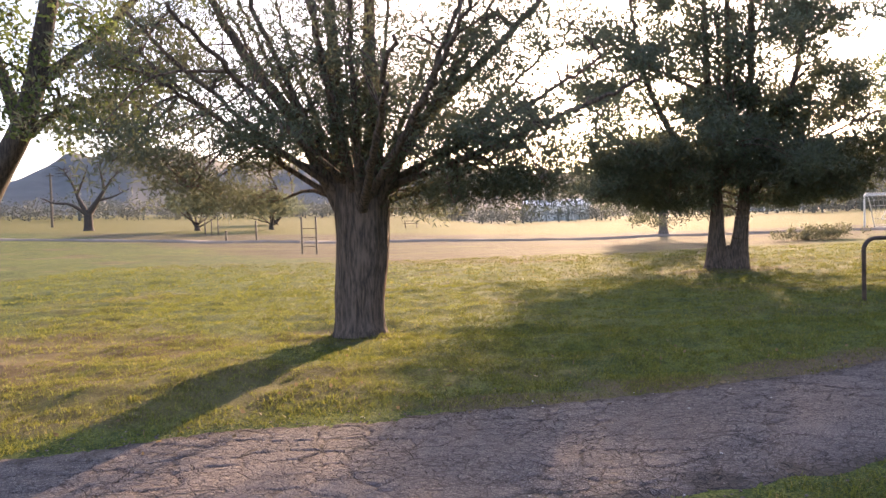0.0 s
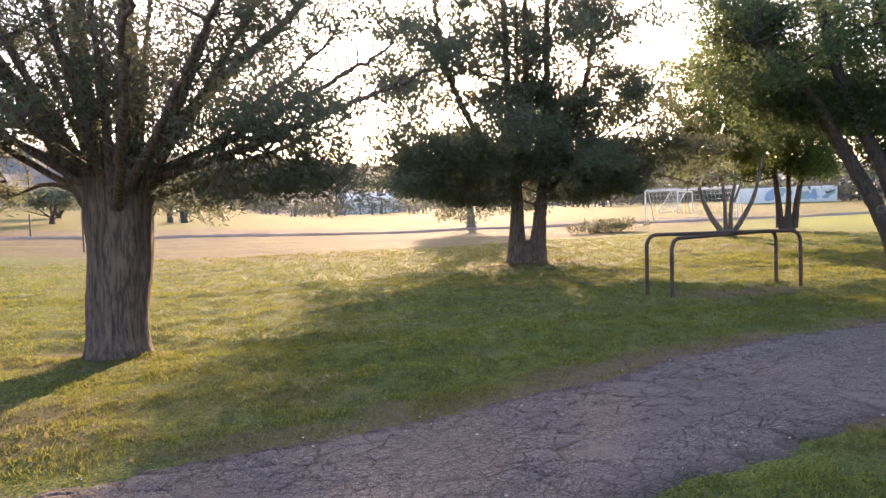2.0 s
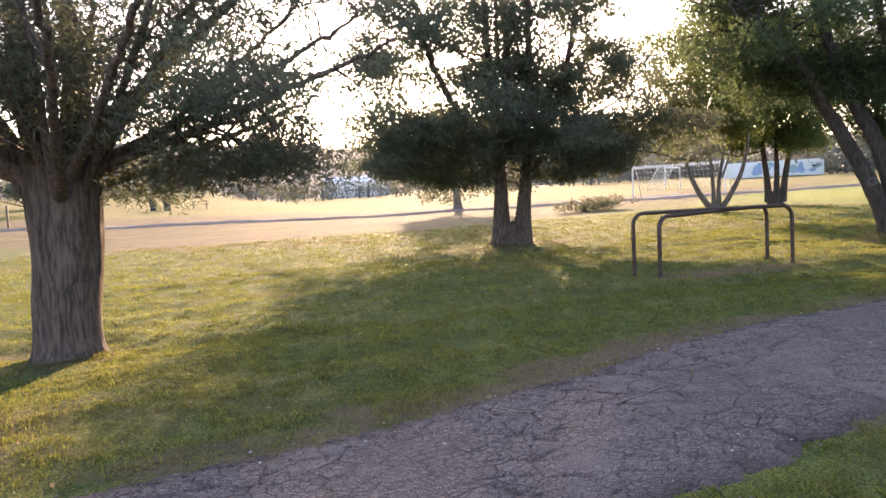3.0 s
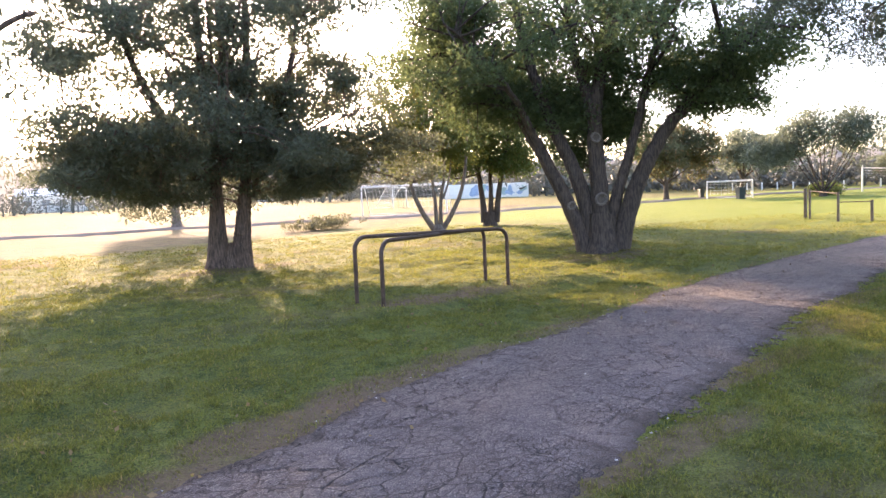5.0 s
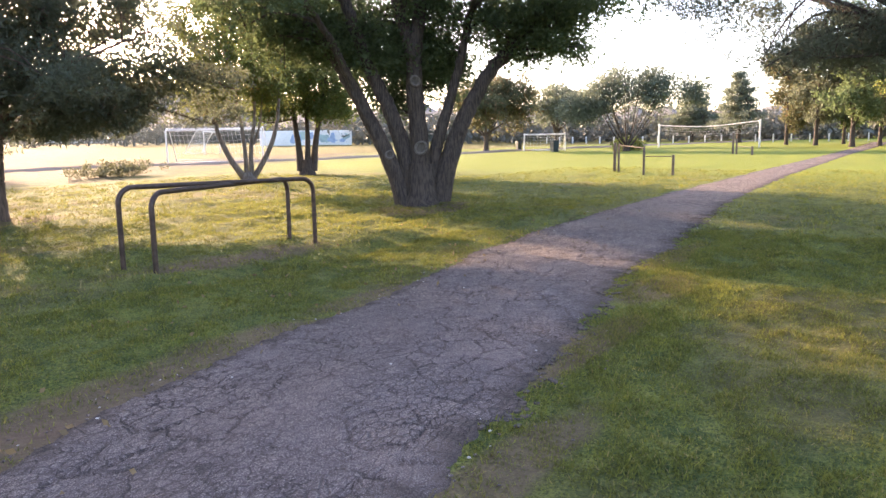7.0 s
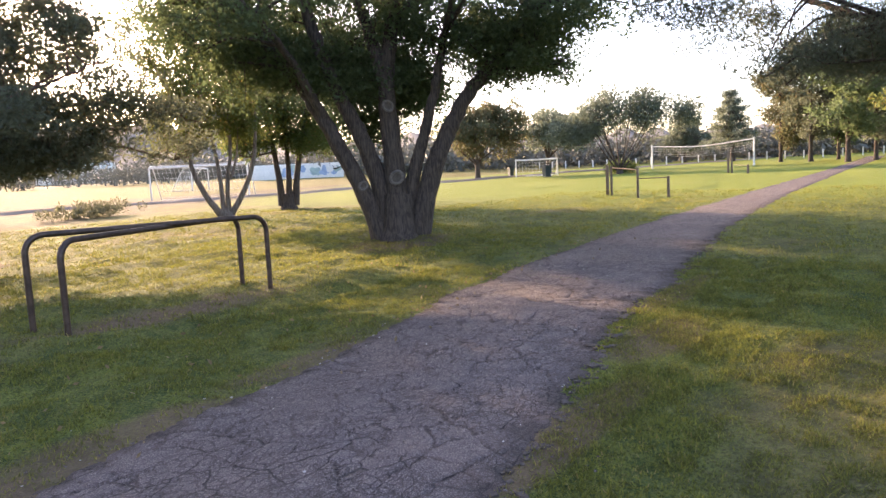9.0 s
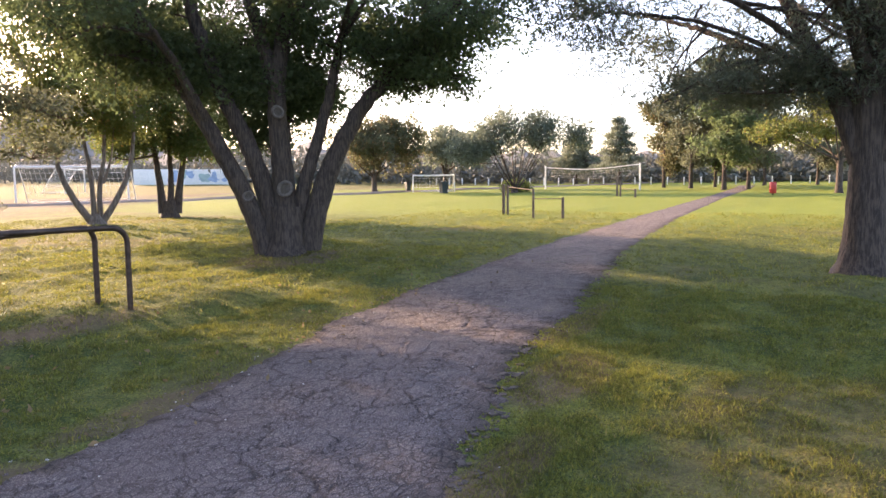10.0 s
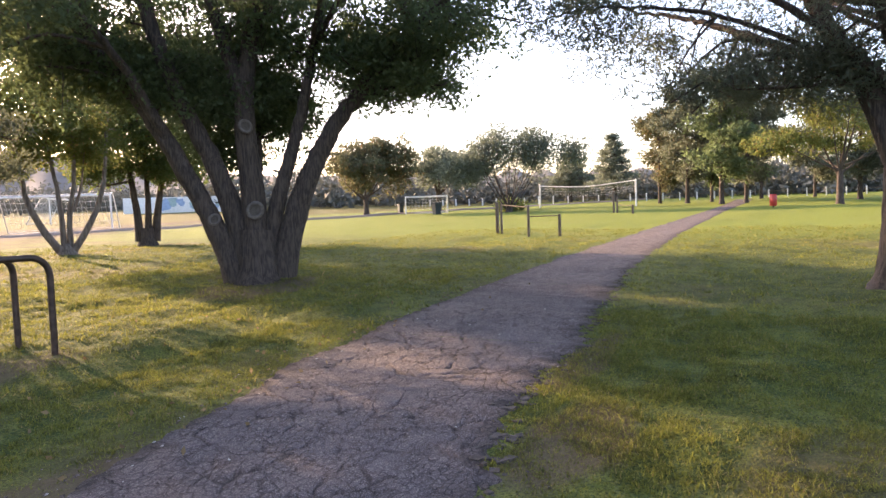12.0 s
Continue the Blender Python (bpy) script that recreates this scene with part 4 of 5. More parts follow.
def pine(x, y, h, wide, seed, leaf, label, lean=0.0):
    """A conifer with flat tiers of branches."""
    r = np.random.default_rng(seed)
    stems = [(((0, 0, -0.2), (lean * 0.3, 0, h * 0.3), (lean * 0.7, 0, h * 0.65), (lean, 0, h)), 0.04 * h, 0.03)]
    crowns = []
    tiers = 7
    for k in range(tiers):
        f = 0.28 + 0.70 * k / (tiers - 1)
        w = wide * (1.0 - 0.75 * ((f - 0.28) / 0.72) ** 1.3) * r.uniform(0.8, 1.15)
        crowns.append(((lean * f + r.uniform(-0.3, 0.3), r.uniform(-0.3, 0.3), h * f), (w, w, h * 0.045), int(16 + 14 * w)))
    return tree("pine_tree", x, y, label, stems, crowns, M_GREY_BARK, leaf, 42, (0.6, 0.6, 0.3), 0.34, 0.10, seed, sides=8, twig=0.02)


pine(98.0, 27.2, 8.6, 3.4, 31, M_GREYLEAF, "tiered pine standing alone beyond the net")
pine(110.0, 37.0, 7.0, 4.0, 32, M_GREYLEAF, "wide low pine behind the net")
def ragged(x, y, h, w, lean, leaf, seed, label):
    """A tall park tree: bare lower trunk, then a ragged crown of loose lobes."""
    r = np.random.default_rng(seed)
    stems = [(((0, 0, -0.2), (lean * 0.2, 0, h * 0.25), (lean * 0.6, 0, h * 0.6), (lean, 0, h * 0.96)), 0.022 * h, 0.04)]
    crowns = []
    for k in range(9):
        f = 0.27 + 0.69 * k / 8
        v = w * (0.55 + 0.45 * math.sin(math.pi * min(1, 0.2 + (f - 0.3) * 1.1)))
        a = r.uniform(0, math.tau)
        d = np.array((math.cos(a) * v * 0.45, math.sin(a) * v * 0.45, h * f)) + (lean * f, 0, 0)
        crowns.append((tuple(d), (v * 0.62, v * 0.62, h * 0.085), 46))
        stems.append((((lean * f * 0.9, 0, h * (f - 0.12)), tuple((np.array((lean * f, 0, h * f)) + d) / 2 - (0, 0, 0.2)), tuple(d)), 0.012 * h, 0.03))
    return tree("park_conifer", x, y, label, stems, crowns, M_GREY_BARK, leaf, 26, (0.55, 0.55, 0.38), 0.38, 0.13, seed, sides=8, twig=0.02)


for n, (px, py, ph, pw, pl) in enumerate(((81.0, 18.2, 9.5, 3.4, 0.0), (75.5, 14.6, 10.5, 3.4, 0.3), (69.5, 10.9, 11.0, 3.4, -1.2), (72.0, 9.2, 9.5, 3.2, 1.6), (91.0, 9.2, 10.0, 3.8, 0.2), (74.0, 0.6, 10.5, 4.0, 0.4), (84.0, 13.5, 8.5, 3.0, 0.0), (95.0, 4.0, 9.0, 4.0, 0.0))):
    ragged(px, py, ph, pw, pl, (M_RUSSET, M_CYPRESS, M_BROAD, M_CYPRESS)[n % 4], 40 + n, "tall park tree with dark rough trunk beside the path" if n in (1, 2, 3) else "tall park tree with a ragged loose crown")
tree("yellow_tree", 60.0, 2.4, "broad-leaved tree with yellow-green leaves",
     [(((0, 0, -0.2), (0, 0, 1.2), (0, 0, 2.6)), 0.25, 0.18)] + fan(9, 0.11, 3.4, 3.6, 12, (0, 0, 2.4), 0.12),
     [((0, 0.4, 6.2), (2.6, 2.8, 1.6), 90), ((-0.4, 3.4, 4.4), (2.0, 2.2, 0.9), 60), ((0, -3.0, 4.6), (2.2, 2.4, 1.1), 60), ((0.5, 0.5, 4.4), (1.6, 1.6, 0.8), 30), ((0, 2.2, 7.4), (1.5, 1.5, 0.9), 30)], M_GREY_BARK, M_YELLOW, 50, (0.5, 0.5, 0.4), 0.20, 0.11, 22, sides=10, twig=0.02)
tree("yellow_tree", 70.0, -5.5, "spreading green tree at the lawn's far side",
     [(((0, 0, -0.2), (0, 0, 1.2), (0, 0, 2.2)), 0.3, 0.2)] + fan(8, 0.12, 4.4, 3.2, 13, (0, 0, 2.0), 0.12),
     [((0, 0, 4.6), (4.6, 4.6, 2.0), 220)], M_PALE_BARK, M_MIXED, 50, (0.65, 0.65, 0.45), 0.30, 0.15, 23, sides=10, twig=0.02)
tree("bare_tree", -36.0, 76.0, "bare grey tree with crooked leafless branches",
     [(((0, 0, -0.2), (0, 0, 1.0), (0, 0, 2.2)), 0.5, 0.42), (((-0.2, 0, 2.0), (-0.9, 0, 3.4), (-1.4, 0, 4.8), (-2.4, 0, 6.6)), 0.3, 0.06), (((0.2, 0, 2.0), (1.2, 0, 3.4), (2.0, 0, 4.6), (3.4, 0, 6.4)), 0.36, 0.06), (((-0.3, 0, 1.9), (-2.0, 0.3, 2.9), (-3.8, 0.4, 3.1), (-4.8, 0.3, 3.6)), 0.22, 0.05), (((1.0, 0, 3.2), (2.6, 0.2, 3.6), (4.4, 0.2, 4.4)), 0.18, 0.04), (((-1.1, 0, 4.0), (-0.4, 0, 5.4), (0.2, 0, 7)), 0.18, 0.04), (((1.8, 0, 4.2), (1.6, 0, 5.8), (1.2, 0, 7.2)), 0.18, 0.04)],
     [((-2.2, 0, 6.4), (1.8, 1.8, 1.0), 26), ((2.8, 0, 6.0), (1.9, 1.9, 1.2), 30), ((-4.4, 0, 3.4), (1.4, 1.2, 0.6), 12)],
     M_GREY_BARK, M_RUSSET, 1, (0.3, 0.3, 0.3), 0.1, 0.05, 24, sides=10, twig=0.05)
for bx, by, bw, bh, bs in ((-24.5, 76.0, 3.6, 4.2, 51), (-17.0, 78.0, 4.0, 4.0, 52), (-20.0, 95.0, 3.0, 3.0, 53)):
    tree("scrub_tree", bx, by, "low spreading scrub tree at the edge of the dry grass",
         [(((0, 0, -0.2), (0, 0, 0.3), (0, 0, 0.6)), 0.3, 0.22)] + fan(6, 0.14, bw * 0.75, bh * 0.65, bs, (0, 0, 0.5), 0.15),
         [((0, 0, bh * 0.66), (bw, bw, bh * 0.3), 110)], M_GREY_BARK, M_GREYLEAF, 50, (0.6, 0.6, 0.42), 0.28, 0.13, bs, sides=8, twig=0.03)


# ---- scrub belts, weeds, woods ----
def belt(name, label, category, mat, count, az_lo, az_hi, d_lo, d_hi, h_lo, h_hi, seed, each=60, leaf=0.5):
    r = np.random.default_rng(seed)
    a, d = np.radians(r.uniform(az_lo, az_hi, count)), r.uniform(d_lo, d_hi, count)
    x, y, h = d * np.sin(a), d * np.cos(a), r.uniform(h_lo, h_hi, count) * r.uniform(0.6, 1, count)
    geo = Geo()
    for k in range(count):
        sub = 5
        c = np.stack([x[k] + r.normal(size=sub) * h[k] * 0.5, y[k] + r.normal(size=sub) * h[k] * 0.5, ground_z(x[k], y[k]) + h[k] * r.uniform(0.3, 0.6, sub)], 1)
        geo.add(*leaves(c, each // sub, (h[k] * 0.55, h[k] * 0.55, h[k] * 0.42), leaf * (0.6 + 0.1 * h[k]), leaf * 0.5, r))
        foot = np.array((x[k], y[k], float(ground_z(x[k], y[k])) - 0.1))
        tube(geo, (foot, foot + (0, 0, h[k] * 0.5)), (0.035 * h[k], 0.02 * h[k]), 5, cap=False)
    return tagged(part(name, geo, mat, smooth=False), label, category, kind="stuff")


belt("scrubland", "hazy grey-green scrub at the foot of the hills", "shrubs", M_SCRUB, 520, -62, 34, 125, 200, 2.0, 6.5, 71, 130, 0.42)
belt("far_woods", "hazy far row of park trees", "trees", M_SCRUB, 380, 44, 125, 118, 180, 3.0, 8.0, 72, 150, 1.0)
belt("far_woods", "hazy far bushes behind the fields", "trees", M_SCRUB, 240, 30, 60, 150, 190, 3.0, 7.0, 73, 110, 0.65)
belt("far_woods", "row of trees behind the walker", "trees", M_MIXED, 90, 125, 285, 70, 130, 5.0, 10.0, 74, 90, 0.7)


def bush(name, x, y, rx, ry, h, mat, label, seed, each=45, count=60, leaf=0.16):
    r = np.random.default_rng(seed)
    c = in_crowns([((0, 0, h * 0.35), (rx, ry, h * 0.5), count)], r)
    c = c[c[:, 2] > 0.03]
    geo = Geo().add(*leaves(c, each, (0.22, 0.22, h * 0.3), leaf, leaf * 0.3, r, 0.8))
    for p in c[:: 3]:
        tube(geo, ((p[0] * 0.7, p[1] * 0.7, -0.05), p), (0.012, 0.005), 3, cap=False)
    ob = part(name, geo, mat, smooth=False)
    ob.matrix_basis = pose(x, y, gz(x, y))
    return tagged(ob, label, "bush")


bush("weed_clump", 19.4, 34.6, 2.1, 1.0, 0.75, M_BRUSH, "low clump of dry grey-green weeds on the lawn", 81)
bush("dark_shrub", 62.6, 27.4, 1.3, 1.3, 1.2, M_MIXED, "dark low shrub under the vase-shaped tree", 82, leaf=0.25)
bush("low_shrub", -62.0, 88.0, 4.5, 2.0, 1.4, M_GREYLEAF, "low green shrub on the dry grass", 83, leaf=0.4, count=80)


# ---- things ----
def bars(name, x, y, label, rails, radius=0.034):
    """Exercise bars: each rail is one bent tube with its two posts."""
    whole = thing(name, x, y, gz(x, y), label, "exercise bars")
    for (ax, ay), (bx, by), h in rails:
        a, b = np.array((ax - x, ay - y, gz(ax, ay) - gz(x, y))), np.array((bx - x, by - y, gz(bx, by) - gz(x, y)))
        d = (b - a) / np.linalg.norm(b - a)
        up = np.array((0, 0, 1.0))
        bend = 0.20
        arc = np.linspace(0, math.pi / 2, 9)
        line = [a - up * 0.15, a + up * h * 0.35, a + up * h * 0.6]
        line += [a + up * (h - bend) + d * bend * (1 - math.cos(t)) + up * bend * math.sin(t) for t in arc]
        line += [a + up * h + d * s for s in np.linspace(0.35, np.linalg.norm(b - a) - 0.35, 6)]
        line += [b + up * (h - bend) - d * bend * (1 - math.cos(t)) + up * bend * math.sin(t) for t in arc[::-1]]
        line += [b + up * h * 0.6, b + up * h * 0.35, b - up * 0.15]
        part("rail", tube(Geo(), line, radius, 16), M_STEEL, whole, "bent brown steel tube")
    return whole


bars("parallel_bars", 8.6, 10.8, "worn brown steel parallel bars set in the lawn", (((7.02, 10.93), (10.09, 10.74), 1.03), ((7.10, 10.32), (10.04, 11.29), 0.98)))


def step_bars(x, y, label, posts, beams, group=""):
    whole = thing("exercise_frame", x, y, gz(x, y), label, "exercise bars", group)
    for px, py, h, w in posts:
        geo = Geo()
        box(geo, px - x, py - y, h / 2 - 0.1 + gz(px, py) - gz(x, y), w, w, h + 0.2, 0.008)
        part("post", geo, M_WOOD, whole)
    for (ax, ay, az_), (bx, by, bz) in beams:
        a, b = (ax - x, ay - y, az_ + gz(ax, ay) - gz(x, y)), (bx - x, by - y, bz + gz(bx, by) - gz(x, y))
        part("crossbar", tube(Geo(), curve((a, b), 4), 0.018, 10), M_WOOD, whole)
    return whole


step_bars(28.2, 12.4, "weathered wooden posts with stepped steel crossbars", ((29.25, 14.05, 1.12, 0.10), (29.05, 13.8, 1.12, 0.07), (28.15, 12.42, 1.08, 0.07), (28.1, 11.3, 0.75, 0.08)), (((29.05, 13.8, 1.05), (28.15, 12.42, 1.03)), ((28.15, 12.42, 0.72), (28.1, 11.3, 0.70))))
step_bars(51.5, 14.9, "far weathered posts with a low crossbar", ((52.0, 15.6, 1.35, 0.12), (51.7, 15.3, 1.0, 0.1), (50.4, 14.0, 0.55, 0.12)), (((51.7, 15.3, 0.5), (50.4, 14.0, 0.48)),))
step_bars(-6.6, 39.0, "weathered ladder-like wooden frame on the dry grass", ((-7.0, 39.0, 2.1, 0.09), (-6.2, 39.0, 2.1, 0.09)), (((-7.0, 39.0, 0.45), (-6.2, 39.0, 0.45)), ((-7.0, 39.0, 0.95), (-6.2, 39.0, 0.95)), ((-7.0, 39.0, 1.45), (-6.2, 39.0, 1.45))))
step_bars(-15.0, 55.0, "short weathered posts on the dry grass", ((-15.9, 56.0, 0.8, 0.14), (-13.4, 55.5, 1.6, 0.12)), ())
step_bars(-20.0, 66.0, "row of thin posts with a crossbar", ((-20.6, 66.0, 1.5, 0.09), (-20.0, 66.0, 1.5, 0.09), (-19.4, 66.0, 1.5, 0.09)), (((-20.6, 66, 1.4), (-19.4, 66, 1.4)),))


def goal(x, y, turn, width, height, depth, label):
    whole = thing("football_goal", x, y, gz(x, y), label, "goal", "football goals", turn)
    w = width / 2
    for s in (-w, w):
        part("post", tube(Geo(), ((s, 0, -0.1), (s, 0, height * 0.5), (s, 0, height)), 0.06, 10), M_WHITE, whole)
        part("stay", tube(Geo(), curve(((s, 0, height), (s, depth * 0.35, height), (s, depth, 0.0)), 8), 0.035, 8), M_WHITE, whole)
    part("crossbar", tube(Geo(), curve(((-w, 0, height), (w, 0, height)), 4), 0.06, 10), M_WHITE, whole)
    part("ground_bar", tube(Geo(), curve(((-w, depth, 0.03), (w, depth, 0.03)), 4), 0.035, 8), M_WHITE, whole)
    net = Geo()
    line = curve(((0, 0, height), (0, depth * 0.35, height), (0, depth, 0.0)), 24)
    for s in np.linspace(-w, w, int(width / 0.28)):
        tube(net, line[::3] + (s, 0, 0), 0.009, 3, cap=False)
    for p in line[::2]:
        tube(net, ((-w, p[1], p[2]), (0, p[1], p[2] - 0.04), (w, p[1], p[2])), 0.009, 3, cap=False)
    part("net", net, M_NET, whole, "sagging pale net")
    return whole


goal(33.8, 46.9, -51, 6.9, 2.35, 2.0, "white football goal with a net on the field")
goal(63.0, 35.9, -58, 3.9, 1.55, 1.9, "white football goal with a net beside the bin")
goal(27.0, 142.0, 0, 7.5, 2.4, 2.0, "far white football goal on the bright field")
goal(47.0, 66.0, 40, 6.0, 2.2, 2.0, "white football goal with a torn net")


def volleyball(ax, ay, bx, by, h):
    whole = thing("volleyball_net", ax, ay, gz(ax, ay), "white volleyball posts with a slack net tape", "volleyball net")
    a, b = np.array((0, 0, 0.0)), np.array((bx - ax, by - ay, gz(bx, by) - gz(ax, ay)))
    for p in (a, b):
        part("post", tube(Geo(), (p - (0, 0, 0.2), p + (0, 0, h * 0.5), p + (0, 0, h)), 0.085, 10), M_WHITE, whole)
    top = curve((a + (0, 0, h * 0.9), (a + b) / 2 + (0, 0, h * 0.80), b + (0, 0, h * 0.95)), 16)
    part("tape", tube(Geo(), top, 0.045, 6), M_NET, whole)
    net = Geo()
    for drop in (0.25, 0.5, 0.75, 0.95):
        tube(net, top - (0, 0, drop), 0.006, 3, cap=False)
    for p in curve((top[0], top[8], top[-1]), 60):
        tube(net, (p, p - (0, 0, 0.95)), 0.005, 3, cap=False)
    part("net", net, M_NET, whole)
    return whole


volleyball(76.0, 29.5, 71.0, 18.4, 2.5)


def wheelie_bin(x, y, turn, s, label):
    whole = thing("wheelie_bin", x, y, gz(x, y), label, "bin", "bins", turn)
    body = Geo()
    lo, hi = np.array(((-0.22, -0.25), (0.22, -0.25), (0.22, 0.25), (-0.22, 0.25))) * s, np.array(((-0.29, -0.34), (0.29, -0.34), (0.29, 0.34), (-0.29, 0.34))) * s
    rows = [(lo, 0.04), (lo * 0.7 + hi * 0.3, 0.35), (hi * 0.95, 0.86), (hi * 1.05, 0.88), (hi * 1.05, 0.95)]
    v = np.concatenate([np.concatenate([p, np.full((4, 1), z * s)], 1) for p, z in rows])
    body.add(v, [[i * 4 + j, i * 4 + (j + 1) % 4, i * 4 + 4 + (j + 1) % 4, i * 4 + 4 + j] for i in range(4) for j in range(4)]).add(v[:4], [[3, 2, 1, 0]])
    part("body", body, M_BIN, whole, smooth=False)
    lid = Geo()
    box(lid, 0, 0.0, 0.99 * s, 0.62 * s, 0.72 * s, 0.07 * s, 0.02 * s)
    part("lid", lid, M_BIN, whole)
    part("handle", tube(Geo(), ((-0.2 * s, 0.38 * s, 0.95 * s), (0, 0.42 * s, 0.95 * s), (0.2 * s, 0.38 * s, 0.95 * s)), 0.02 * s, 8), M_BIN, whole)
    for sx in (-0.24, 0.24):
        part("wheel", tube(Geo(), ((sx * s - 0.03, 0.24 * s, 0.1 * s), (sx * s + 0.03, 0.24 * s, 0.1 * s)), 0.1 * s, 14), M_BIN, whole)
    return whole


wheelie_bin(58.6, 32.5, 150, 1.02, "dark wheelie bin standing before the goal")
wheelie_bin(66.5, 40.9, 150, 0.85, "small dark bin on the far lawn")
wheelie_bin(-6.0, 78.0, 170, 1.25, "dark wheelie bin on the dry grass")
wheelie_bin(-4.7, 77.0, 190, 1.3, "dark wheelie bin beside the picnic table")

red = thing("litter_bin", 54.7, 6.2, gz(54.7, 6.2), "red steel litter bin on a short post", "litter bin")
part("drum", tube(Geo(), ((0, 0, 0.12), (0, 0, 0.14), (0, 0, 0.5), (0, 0, 0.80), (0, 0, 0.83)), (0.19, 0.21, 0.215, 0.21, 0.19), 20), M_RED, red)
part("rim", tube(Geo(), [(0.2 * math.cos(t), 0.2 * math.sin(t), 0.83) for t in np.linspace(0, math.tau, 21)], 0.02, 6, cap=False), M_RED, red)
part("post", tube(Geo(), ((0, 0, -0.1), (0, 0, 0.15)), 0.06, 10), M_STEEL, red)

table = thing("picnic_table", -1.6, 79.0, gz(-1.6, 79.0), "weathered wooden picnic table with benches", "picnic table")
for k in range(5):
    part("plank", box(Geo(), 0, -0.3 + 0.15 * k, 0.74, 1.9, 0.135, 0.04, 0.005), M_WOOD, table)
for s in (-0.72, 0.72):
    part("bench", box(Geo(), 0, s, 0.45, 1.9, 0.26, 0.045, 0.006), M_WOOD, table)
for s in (-0.65, 0.65):
    for t in (-1, 1):
        part("leg", tube(Geo(), ((s, 0.75 * t, -0.02), (s, 0.25 * t, 0.72)), 0.045, 6), M_WOOD, table)
    part("brace", box(Geo(), s, 0, 0.40, 0.05, 1.5, 0.09, 0.005), M_WOOD, table)

pole = thing("utility_pole", -45.0, 86.0, gz(-45.0, 86.0), "thin weathered wooden pole on the dry grass", "pole")
part("shaft", tube(Geo(), ((0, 0, -0.3), (0, 0, 3), (0, 0, 6.6)), (0.16, 0.14, 0.11), 12), M_WOOD, pole)
part("crossarm", box(Geo(), 0, 0, 6.3, 1.0, 0.1, 0.1, 0.01), M_WOOD, pole)

# the painted wall and the buildings behind the field
wall = thing("painted_wall", 78.0, 86.0, gz(78.0, 86.0), "long low white wall painted with a blue and green mural", "wall", turn=-41.5)
part("slab", box(Geo(), 0, 0, 1.05, 14.0, 0.25, 2.4, 0.02), M_WHITE, wall)
r_w = np.random.default_rng(91)
for k in range(16):
    geo = Geo()
    a = np.linspace(0, math.tau, 18, endpoint=False)
    rad = r_w.uniform(0.35, 0.95) * (1 + 0.2 * np.sin(3 * a + r_w.uniform(0, 6)))
    cx, cz = r_w.uniform(-3.2, 6.2), r_w.uniform(0.8, 1.7)
    face = np.stack([cx + rad * np.cos(a), np.full(18, -0.131 - 0.003 * k), np.clip(cz + 0.8 * rad * np.sin(a), 0.2, 2.15)], 1)
    geo.add(np.concatenate([face, face + (0, 0.004 + 0.003 * k, 0)]), [list(range(17, -1, -1))])
    part("painted_shape", geo, (M_BLUE, M_TEAL, M_BLUE, M_WHITE)[k % 4], wall, smooth=False)


def house(x, y, turn, w, d, h, roof_mat, label):
    whole = thing("house", x, y, gz(x, y), label, "house", "far houses", turn)
    part("wall", box(Geo(), 0, 0, h / 2 - 0.2, w, d, h + 0.4, 0.03), M_WHITE, whole)
    roof = Geo()
    e = 0.5
    v = [(-w / 2 - e, -d / 2 - e, h), (w / 2 + e, -d / 2 - e, h), (w / 2 + e, d / 2 + e, h), (-w / 2 - e, d / 2 + e, h), (-w / 2 - e, 0, h + d * 0.22), (w / 2 + e, 0, h + d * 0.22)]
    roof.add(v, [[0, 1, 5, 4], [2, 3, 4, 5], [3, 2, 1, 0]]).add(v, [[1, 2, 5], [3, 0, 4]])
    part("roof", roof, roof_mat, whole, smooth=False)
    for k in range(int(w // 3)):
        win = Geo()
        box(win, -w / 2 + 1.6 + 3 * k, -d / 2 - 0.02, h * 0.55, 1.3, 0.08, 1.1, 0.01)
        part("window", win, M_GLASS_FAR, whole)
    return whole


house(84.0, 168.0, -25, 16, 7, 3.0, M_ROOF, "far white hall with a green sheet roof")
house(30.0, 158.0, -10, 14, 7, 3.0, M_WHITE, "far pale low building behind the field")

# far white fence posts
fence = thing("post_fence", 105.0, 20.0, gz(105.0, 20.0), "far fence of short white posts and rails", "fence")
for k in range(34):
    fx, fy = 104 - 0.16 * k, -14 + 2.1 * k
    part("post", box(Geo(), fx - 105, fy - 20, 0.45 + gz(fx, fy) - gz(105, 20), 0.14, 0.14, 1.1, 0.01), M_WHITE, fence)
rail_line = [(104 - 0.16 * k - 105, -14 + 2.1 * k - 20, 0.75 + gz(104 - 0.16 * k, -14 + 2.1 * k) - gz(105, 20)) for k in range(34)]
part("rail", tube(Geo(), rail_line, 0.035, 6), M_WOOD, fence)


